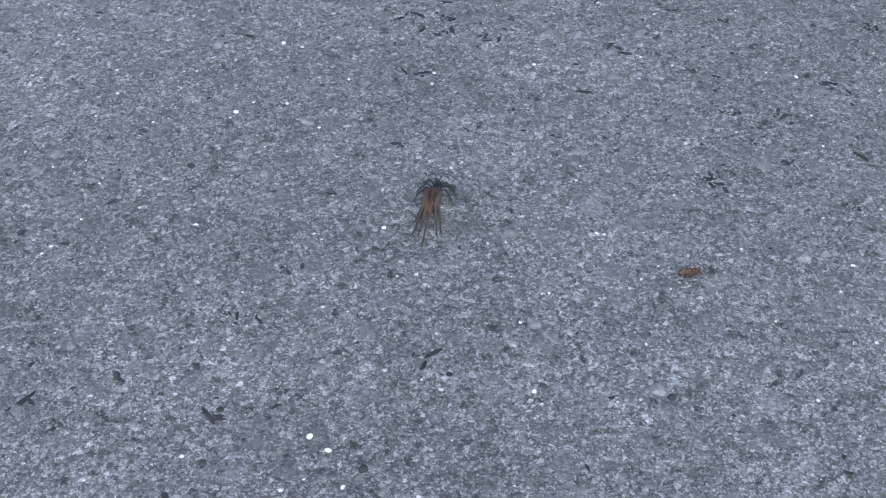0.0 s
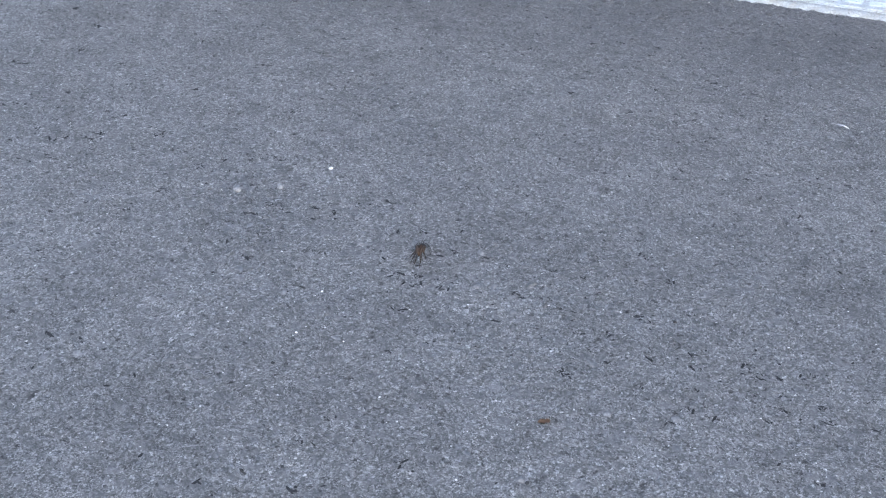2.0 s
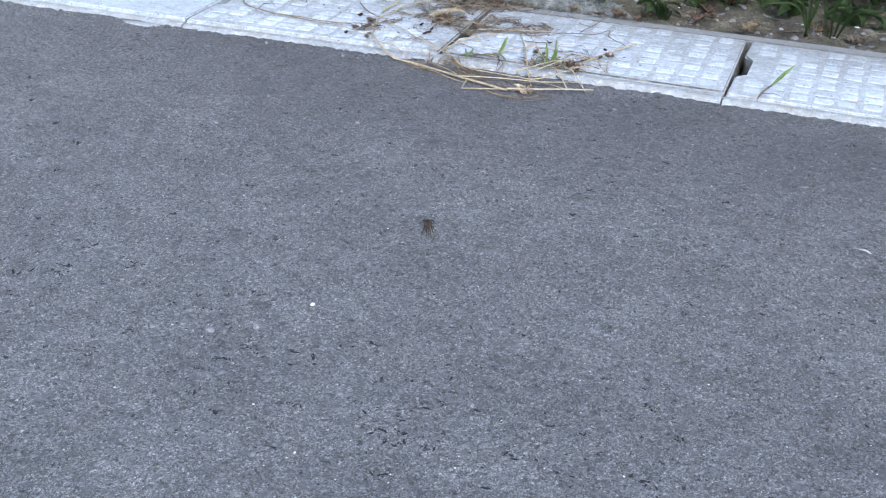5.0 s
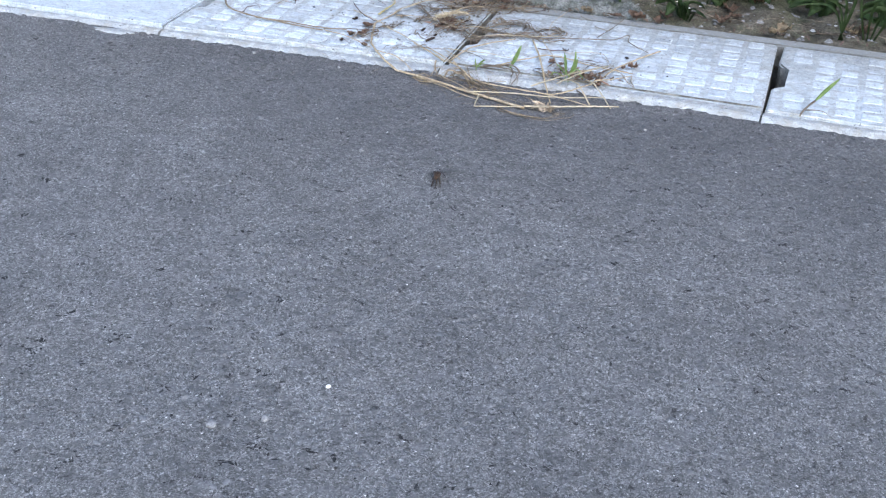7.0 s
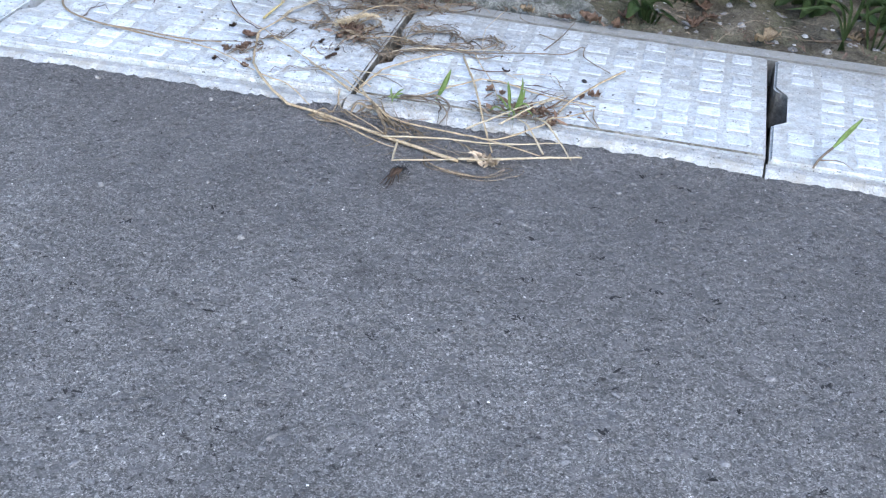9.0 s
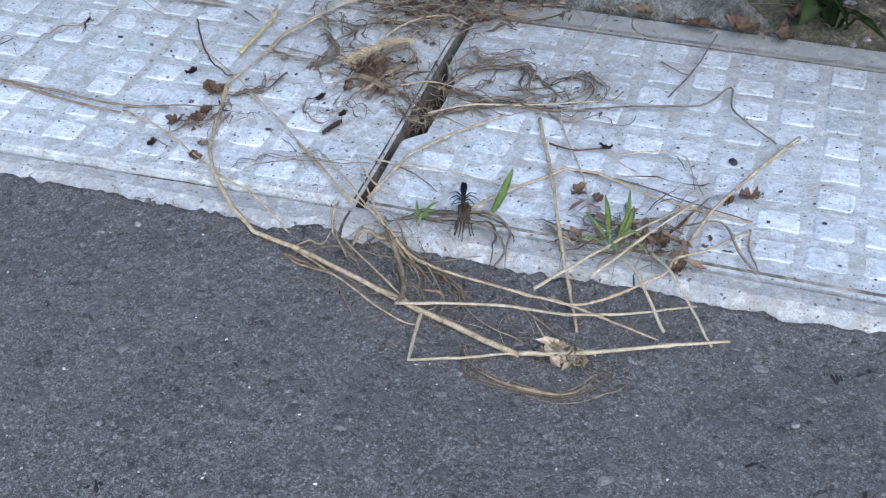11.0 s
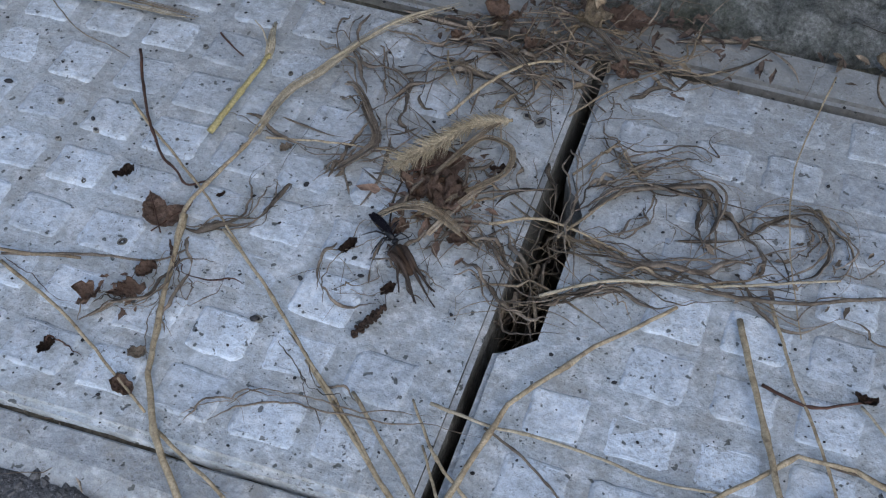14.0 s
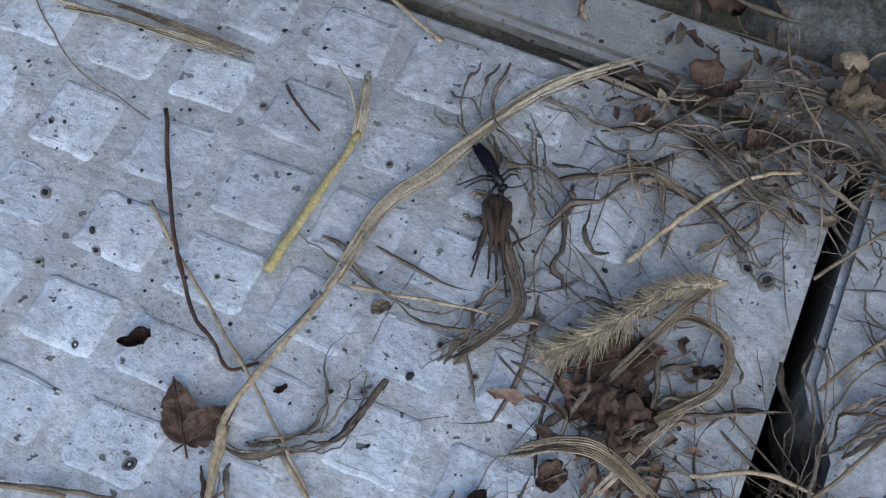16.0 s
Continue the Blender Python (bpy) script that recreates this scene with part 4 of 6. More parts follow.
vines([(0.005, 0.286), (0.020, 0.268), (0.028, 0.260)], 3, 0.0008, VINE, V, 0.004)
vines([(-0.053, 0.156), (-0.040, 0.172), (-0.030, 0.185), (-0.017, 0.192)], 5, 0.0013, TAN, H, 0.005)
vines([(-0.042, 0.159), (-0.025, 0.154), (-0.009, 0.148), (0.008, 0.140), (0.023, 0.145)], 7, 0.0010, VINE, H, 0.007)
vines([(-0.033, 0.143), (-0.015, 0.139), (0.002, 0.124), (0.015, 0.118), (0.020, 0.128)], 6, 0.0009, VINE, H, 0.006)
vines([(0.018, 0.173), (0.011, 0.148), (0.011, 0.120), (0.010, 0.106)], 7, 0.0010, VINE, H, 0.005, z=-0.025, rise=0.03)
vines([(0.015, 0.207), (0.014, 0.179), (0.013, 0.152), (0.016, 0.115)], 7, 0.0010, VINE, H, 0.005, z=-0.025, rise=0.03)
vines([(-0.138, 0.295), (-0.135, 0.271), (-0.115, 0.253), (-0.097, 0.232), (-0.091, 0.207)], 5, 0.0011, VINE, V, 0.005)
vines([(-0.152, 0.270), (-0.133, 0.257), (-0.116, 0.248), (-0.101, 0.244)], 4, 0.0009, VINE, V, 0.005)
vines([(-0.121, 0.296), (-0.093, 0.286), (-0.074, 0.297), (-0.054, 0.309), (-0.022, 0.316)], 8, 0.0011, VINE, T, 0.009)
vines([(-0.068, 0.310), (-0.048, 0.292), (-0.028, 0.289), (-0.005, 0.288), (0.012, 0.284)], 9, 0.0011, VINE, T, 0.010)
vines([(-0.042, 0.294), (-0.019, 0.304), (0.008, 0.302), (0.033, 0.305), (0.058, 0.319)], 8, 0.0010, VINE, T, 0.010)
vines([(-0.124, 0.227), (-0.110, 0.223), (-0.098, 0.214), (-0.094, 0.200)], 3, 0.0010, VINE, V, 0.002)
vines([(-0.112, 0.166), (-0.105, 0.181), (-0.099, 0.196), (-0.086, 0.205), (-0.071, 0.206)], 4, 0.0008, VINE, V, 0.004)
vines([(-0.156, 0.119), (-0.142, 0.122), (-0.131, 0.132), (-0.129, 0.148), (-0.131, 0.160)], 4, 0.0010, VINE, V, 0.004)
vines([(-0.184, 0.051), (-0.173, 0.065), (-0.158, 0.071), (-0.157, 0.085), (-0.150, 0.095), (-0.138, 0.103)], 4, 0.0008, VINE, V, 0.005)
vines([(-0.161, 0.117), (-0.154, 0.097), (-0.147, 0.071), (-0.145, 0.051), (-0.136, 0.029)], 5, 0.0008, VINE, V, 0.005)
vines([(-0.114, 0.019), (-0.100, 0.035), (-0.089, 0.041), (-0.070, 0.041)], 2, 0.0007, VINE, V, 0.003)
vines([(-0.086, 0.133), (-0.090, 0.116), (-0.081, 0.098), (-0.066, 0.093), (-0.055, 0.093)], 1, 0.0006, VINE, V, 0.001)
vines([(-0.090, 0.074), (-0.069, 0.052), (-0.051, 0.049), (-0.041, 0.050)], 4, 0.0006, VINE, V, 0.004)
vines([(-0.005, 0.288), (0.015, 0.299), (0.045, 0.307), (0.061, 0.320), (0.072, 0.329)], 7, 0.0010, TAN, T, 0.006)
vines([(0.020, 0.278), (0.041, 0.294), (0.054, 0.311)], 4, 0.0008, VINE, T, 0.004)
vines([(-0.105, 0.262), (-0.090, 0.248), (-0.084, 0.223), (-0.071, 0.214)], 4, 0.0009, VINE, V, 0.005)
vines([(-0.090, 0.258), (-0.075, 0.272), (-0.059, 0.273), (-0.040, 0.266)], 6, 0.0009, VINE, T, 0.008)
vines([(0.031, -0.011), (0.060, 0.006), (0.093, 0.010), (0.116, -0.001), (0.117, -0.030)], 6, 0.0011, VINE, V, 0.005)
vines([(0.004, -0.032), (0.020, -0.019), (0.053, -0.036), (0.080, -0.069), (0.073, -0.075)], 4, 0.0011, TAN, V, 0.005)
vines([(-0.031, -0.055), (-0.019, -0.043), (0.004, -0.032), (0.036, -0.045)], 3, 0.0007, TAN, V, 0.004)
vines([(0.140, 0.023), (0.162, 0.012), (0.181, -0.004), (0.196, 0.000)], 3, 0.0009, VINE, V, 0.009)
vines([(0.212, 0.062), (0.204, 0.032), (0.191, 0.011)], 3, 0.0009, VINE, V, 0.009)
vines([(0.239, 0.008), (0.223, 0.012), (0.200, 0.018)], 3, 0.0010, VINE, V, 0.009)
vines([(0.255, 0.093), (0.242, 0.061), (0.230, 0.031), (0.216, 0.014)], 3, 0.0010, TAN, V, 0.009)
vines([(0.169, 0.045), (0.182, 0.026), (0.191, 0.011)], 3, 0.0009, VINE, V, 0.009)
vines([(0.042, -0.022), (0.068, -0.040), (0.090, -0.050), (0.108, -0.076), (0.119, -0.084)], 3, 0.0007, TAN, V, 0.004)
vines([(0.044, -0.047), (0.063, -0.066), (0.085, -0.075), (0.084, -0.090)], 4, 0.0007, TAN, V, 0.006)
vines([(0.294, 0.058), (0.297, 0.033), (0.309, 0.007)], 1, 0.0012, TAN, V, 0.001)
vines([(0.223, 0.135), (0.243, 0.110), (0.262, 0.095)], 2, 0.0006, VINE, V, 0.002)
vines([(0.022, 0.191), (0.030, 0.212), (0.049, 0.223), (0.072, 0.228), (0.081, 0.221), (0.089, 0.203), (0.078, 0.185)], 4, 0.0008, TAN, V, 0.003)
vines([(0.112, 0.221), (0.120, 0.229), (0.130, 0.226), (0.139, 0.214), (0.140, 0.200), (0.134, 0.188)], 5, 0.0007, TAN, V, 0.003)
vines([(0.081, 0.221), (0.096, 0.209), (0.108, 0.198), (0.113, 0.185), (0.108, 0.177), (0.094, 0.174)], 4, 0.0008, VINE, V, 0.003)
vines([(0.063, 0.199), (0.074, 0.192), (0.081, 0.176)], 2, 0.0008, TAN, V, 0.002)
vines([(0.043, 0.183), (0.054, 0.204), (0.055, 0.219)], 2, 0.0006, VINE, V, 0.002)
vines([(0.103, 0.179), (0.117, 0.162), (0.135, 0.154), (0.150, 0.169), (0.167, 0.170), (0.174, 0.167), (0.171, 0.175)], 3, 0.0009, VINE, V, 0.003)
vines([(0.012, 0.166), (0.037, 0.163), (0.060, 0.163), (0.083, 0.164), (0.108, 0.177), (0.125, 0.182)], 5, 0.0008, TAN, V, 0.004)
vines([(0.017, 0.243), (0.031, 0.228), (0.048, 0.237), (0.064, 0.245), (0.075, 0.240), (0.098, 0.245)], 3, 0.0008, VINE, V, 0.003)
vines([(0.144, 0.191), (0.159, 0.193), (0.173, 0.203), (0.173, 0.211)], 1, 0.0007, VINE, V, 0.001)
vines([(0.022, 0.135), (0.034, 0.142), (0.051, 0.153), (0.071, 0.149), (0.081, 0.162)], 3, 0.0007, VINE, V, 0.003)
vines([(-0.183, 0.050), (-0.184, 0.061), (-0.176, 0.066), (-0.168, 0.070), (-0.166, 0.082), (-0.162, 0.086)], 2, 0.0008, VINE, V, 0.001)
vines([(-0.180, 0.054), (-0.168, 0.062), (-0.153, 0.077), (-0.159, 0.099)], 2, 0.0008, VINE, V, 0.001)
vines([(-0.164, 0.109), (-0.154, 0.098), (-0.146, 0.096), (-0.139, 0.107)], 2, 0.0009, TWIG, V, 0.001)
vines([(-0.157, 0.096), (-0.146, 0.079), (-0.140, 0.077), (-0.139, 0.084), (-0.147, 0.093)], 2, 0.0007, VINE, V, 0.001)
vines([(-0.188, 0.029), (-0.189, 0.035), (-0.181, 0.037), (-0.170, 0.035)], 1, 0.0008, TWIG, V, 0.0005)
vines([(-0.237, 0.071), (-0.217, 0.063), (-0.197, 0.054), (-0.186, 0.055)], 1, 0.0009, TWIG, V, 0.0005)
vines([(-0.163, 0.119), (-0.154, 0.117), (-0.142, 0.123), (-0.131, 0.133), (-0.129, 0.146), (-0.131, 0.158), (-0.122, 0.153)], 5, 0.0012, VINE, V, 0.002)
vines([(-0.120, 0.275), (-0.111, 0.264), (-0.104, 0.249), (-0.097, 0.238), (-0.091, 0.224)], 4, 0.0010, VINE, V, 0.002)
vines([(-0.059, 0.283), (-0.041, 0.278), (-0.021, 0.274), (-0.008, 0.275)], 4, 0.0010, VINE, T, 0.002)
vines([(-0.042, 0.244), (-0.033, 0.253), (-0.021, 0.266), (-0.010, 0.275)], 3, 0.0008, TAN, T, 0.002)
vines([(0.016, 0.200), (0.019, 0.221), (0.023, 0.240), (0.025, 0.262)], 2, 0.0008, TAN, V, 0.001)
vines([(0.008, 0.174), (0.022, 0.168), (0.038, 0.166), (0.046, 0.164)], 4, 0.0010, TAN, V, 0.002)
vines([(0.020, 0.207), (0.031, 0.215), (0.044, 0.221), (0.054, 0.222)], 3, 0.0009, VINE, V, 0.002)
vines([(0.026, 0.236), (0.034, 0.227), (0.045, 0.224), (0.053, 0.225)], 3, 0.0008, TAN, V, 0.002)
stalk("dry_stalk", [(-0.002, 0.251), (0.008, 0.266), (0.022, 0.284), (0.038, 0.302)], 0.0007, TAN, "thin straw over the rear joint", z=0.005, joints=0)
stalk("dry_stalk", [(-0.080, 0.280), (-0.075, 0.267), (-0.067, 0.256)], 0.0006, STRAW, "short thin straw on the lid's rear", z=0.003, joints=0)
stalk("dry_stalk", [(-0.142, 0.237), (-0.132, 0.257), (-0.113, 0.290), (-0.098, 0.307)], 0.0011, PALE, "pale fibre of the split stalk", z=0.005, joints=0)
stalk("dry_stalk", [(-0.325, 0.256), (-0.305, 0.240), (-0.280, 0.224), (-0.259, 0.220), (-0.247, 0.217)], 0.0004, TAN, "fine dry straw on the lid", z=0.002, joints=0)
vines([(-0.405, 0.094), (-0.401, 0.127), (-0.394, 0.148), (-0.372, 0.129)], 2, 0.0009, TWIG, V, 0.001)
vines([(-0.375, 0.155), (-0.363, 0.164), (-0.35, 0.178), (-0.336, 0.192)], 3, 0.0010, VINE, V, 0.002)
vines([(-0.349, 0.209), (-0.339, 0.195), (-0.329, 0.19)], 3, 0.0010, TWIG, V, 0.002)
vines([(0.118, -0.102), (0.132, -0.124), (0.156, -0.134), (0.197, -0.136), (0.222, -0.116), (0.221, -0.104), (0.205, -0.102)], 4, 0.0010, TAN, "limp dry blade looped on the asphalt", 0.0015, z=-0.0108, rise=0.004)
vines([(0.026, 0.003), (0.023, -0.027), (0.040, -0.035), (0.059, -0.043)], 4, 0.0008, VINE, V, 0.005)
tangle("dead_grass_heap", (-0.052, 0.165), (0.035, 0.045), 22, (0.02, 0.05), (0.0005, 0.0012), VINE, "matted heap of withered brown grass on the lid", None, 0.45, None, 0.010, 11)
tangle("dead_grass_heap", (-0.045, 0.30), (0.055, 0.026), 22, (0.02, 0.05), (0.0005, 0.0013), VINE, "dense litter of withered grass by the soil", 0.3, 0.4, None, 0.012, 15)
tangle("dead_grass_heap", (0.0, 0.325), (0.06, 0.02), 18, (0.03, 0.07), (0.0005, 0.0012), TAN, "dry straw littered by the soil", 0.2, 0.25, None, 0.010, 16)
tangle("dead_grass_heap", (-0.09, 0.25), (0.03, 0.03), 9, (0.02, 0.05), (0.0004, 0.001), VINE, "withered tendrils on the concrete studs", None, 0.4, None, 0.006, 17)
tangle("dead_grass_heap", (0.21, 0.018), (0.04, 0.025), 26, (0.02, 0.05), (0.0004, 0.0012), VINE, "withered clump at the foot of a weed", 0.6, 0.4, None, 0.014, 18)
tangle("dead_grass_heap", (0.12, -0.075), (0.08, 0.03), 22, (0.03, 0.06), (0.0003, 0.0007), TAN, "fine curled straw on the asphalt", -0.3, 0.6, -0.0105, 0.006, 20)
tangle("dead_grass_heap", (0.17, -0.085), (0.05, 0.03), 14, (0.02, 0.05), (0.0003, 0.0006), PALE, "fine curled rootlets on the asphalt", None, 0.9, -0.0105, 0.005, 21)
tangle("dead_grass_heap", (0.05, -0.02), (0.04, 0.02), 10, (0.03, 0.06), (0.0004, 0.0009), TAN, "thin straw over the gutter rim", -0.6, 0.4, None, 0.006, 25)
tangle("dead_grass_heap", (-0.07, 0.115), (0.02, 0.025), 6, (0.015, 0.04), (0.0003, 0.0006), VINE, "wiry tendrils on the concrete lid", None, 0.7, None, 0.004, 26)
tangle("dead_grass_heap", (-0.12, 0.17), (0.06, 0.05), 7, (0.02, 0.04), (0.0003, 0.0007), VINE, "sparse tendrils on the concrete lid", None, 0.5, None, 0.003, 27)
tangle("dead_grass_heap", (0.24, 0.055), (0.03, 0.03), 10, (0.02, 0.05), (0.0004, 0.0009), TWIG, "dark dead stems at a weed's foot", 0.8, 0.4, None, 0.010, 29)

tangle("dead_grass_heap", (0.085, 0.188), (0.06, 0.03), 9, (0.03, 0.07), (0.0004, 0.001), VINE, "withered tendrils spread over the studs", 0.15, 0.22, None, 0.006, 13)
tangle("dead_grass_heap", (0.012, 0.15), (0.02, 0.045), 20, (0.03, 0.06), (0.0004, 0.001), TAN, "dry strands bridging the joint of two lids", -0.4, 0.4, None, 0.006, 14)
tangle("dead_grass_heap", (-0.055, 0.20), (0.04, 0.05), 26, (0.02, 0.06), (0.0004, 0.0012), VINE, "withered strands round the litter heap", None, 0.5, None, 0.010, 12)
tangle("dead_grass_heap", (-0.02, 0.29), (0.07, 0.03), 26, (0.02, 0.06), (0.0004, 0.0012), VINE, "brown strands matted near the soil", 0.5, 0.5, None, 0.012, 33)
tangle("dead_grass_heap", (0.02, 0.345), (0.09, 0.02), 24, (0.02, 0.06), (0.0004, 0.0012), VINE, "brown strands lying on the back rim", 0.3, 0.5, 0.001, 0.014, 34)
tangle("dead_grass_heap", (0.013, 0.155), (0.006, 0.05), 26, (0.03, 0.06), (0.0005, 0.001), VINE, "withered stems sunk in the lid's notch", 1.6, 0.4, -0.045, 0.03, 28)

ribbon("dead_blade", [(-0.057, 0.179), (-0.041, 0.217), (-0.033, 0.232)], 0.0030, TAN, "stiff tan grass blade leaning on the litter heap", z=0.008, lift=0.002)
ribbon("dead_blade", [(-0.05, 0.163), (-0.033, 0.181), (-0.02, 0.199)], 0.0026, TAN, "stiff tan grass blade leaning on the litter heap", z=0.008, lift=0.002)
ribbon("dead_blade", [(-0.046, 0.146), (-0.035, 0.172), (-0.026, 0.191)], 0.0034, PAPER, "pale papery grass blade on the litter heap", z=0.006, lift=0.003)
ribbon("dead_blade", [(-0.124, 0.236), (-0.117, 0.234), (-0.106, 0.222), (-0.095, 0.206), (-0.090, 0.197)], 0.0036, VINE, "crumpled brown grass blade on the studs", z=0.003, lift=0.003)
stalk("dry_stalk", [(-0.019, 0.167), (0.007, 0.177), (0.05, 0.171)], 0.0009, STRAW, "thin straw bridging the lid's notch", z=0.004, joints=1)
stalk("dry_stalk", [(0.011, 0.212), (0.028, 0.243)], 0.0008, TAN, "thin straw bridging the lid's notch", z=0.004, joints=0)
stalk("dry_stalk", [(0.015, 0.169), (0.027, 0.188), (0.038, 0.211)], 0.0009, TAN, "thin straw bridging the lid's notch", z=0.005, joints=1)
stalk("dry_stalk", [(0.017, 0.133), (0.046, 0.151), (0.094, 0.165), (0.15, 0.189)], 0.0010, PALE, "pale straw lying over the tendrils", z=0.004, joints=1)
for xy, count in (([(-0.058, 0.134), (-0.041, 0.148), (-0.028, 0.175), (0.007, 0.177)], 4), ([(-0.019, 0.16), (-0.004, 0.154), (0.022, 0.14)], 4), ([(-0.029, 0.222), (-0.021, 0.212), (-0.022, 0.196), (-0.032, 0.185)], 3), ([(-0.111, 0.171), (-0.099, 0.183), (-0.085, 0.197), (-0.07, 0.204)], 3), ([(-0.054, 0.268), (-0.02, 0.245), (-0.003, 0.269)], 3), ([(-0.009, 0.221), (0.008, 0.188), (0.018, 0.152)], 4), ([(0.008, 0.235), (0.015, 0.206), (0.019, 0.17), (0.021, 0.136)], 5), ([(-0.056, 0.191), (-0.043, 0.192), (-0.032, 0.208), (-0.024, 0.209)], 3), ([(-0.044, 0.154), (-0.029, 0.163), (-0.013, 0.158), (-0.003, 0.144)], 4)):
    vines(xy, count, 0.0010, VINE, H, 0.005)
for xy, count in (([(-0.065, 0.132), (-0.048, 0.124), (-0.029, 0.117)], 3), ([(-0.06, 0.126), (-0.06, 0.109), (-0.062, 0.101)], 2), ([(-0.178, 0.198), (-0.151, 0.193), (-0.12, 0.184), (-0.085, 0.197)], 2), ([(-0.081, 0.097), (-0.084, 0.117), (-0.072, 0.136), (-0.059, 0.137)], 2), ([(0.011, 0.241), (0.036, 0.237), (0.062, 0.243), (0.072, 0.238), (0.093, 0.242)], 2), ([(0.074, 0.231), (0.081, 0.213), (0.082, 0.183)], 4), ([(0.053, 0.215), (0.054, 0.195), (0.039, 0.182), (0.024, 0.176)], 2), ([(0.102, 0.217), (0.132, 0.225), (0.144, 0.206), (0.138, 0.197)], 3), ([(0.015, 0.256), (0.028, 0.234), (0.053, 0.225)], 2), ([(0.01, 0.175), (0.044, 0.173), (0.075, 0.169), (0.096, 0.17)], 3)):
    vines(xy, count, 0.0009, VINE, V, 0.004)

for xy in ([(-0.073, 0.064), (-0.037, 0.032), (-0.001, 0.001)], [(-0.053, 0.048), (-0.015, 0.014), (0.012, -0.0)]):
    stalk("dry_stalk", xy, 0.0009, STRAW, "thin straw lying near the lid's corner", joints=1)
stalk("dry_stalk", [(-0.047, 0.055), (-0.017, 0.028), (0.006, 0.005), (0.04, -0.021), (0.062, -0.037)], 0.0010, STRAW, "thin straw lying over the gutter rim", joints=2, sharp=True)
for xy, count in (([(-0.018, 0.011), (-0.007, -0.023), (0.024, -0.045), (0.046, -0.051)], 3), ([(-0.036, -0.046), (-0.027, -0.055), (0.016, -0.068), (0.05, -0.089)], 3), ([(0.046, -0.03), (0.073, -0.052), (0.075, -0.067), (0.068, -0.077)], 3), ([(0.003, -0.025), (0.028, -0.029), (0.056, -0.031), (0.087, -0.044)], 2), ([(0.08, -0.042), (0.095, -0.061), (0.109, -0.076)], 2)):
    vines(xy, count, 0.0009, TAN, "withered grey-brown strands on the asphalt's edge", 0.003)
vines([(-0.105, 0.024), (-0.083, 0.043), (-0.04, 0.049), (0.01, 0.066)], 2, 0.0008, VINE, V, 0.003)
vines([(0.13, 0.03), (0.163, 0.008), (0.188, -0.006)], 6, 0.0009, VINE, "dry brown stems fanned under a weed", 0.005)
stalk("withered_vine", [(0.153, 0.089), (0.203, 0.083), (0.248, 0.072), (0.293, 0.064)], 0.0008, VINE, "thin withered vine bent over the studs", joints=1, category="vine", group="withered vines")

# ---- withered leaves ----
W1 = "curled brown withered leaf on the concrete lid"
W2 = "crumpled brown withered leaf in dead grass"
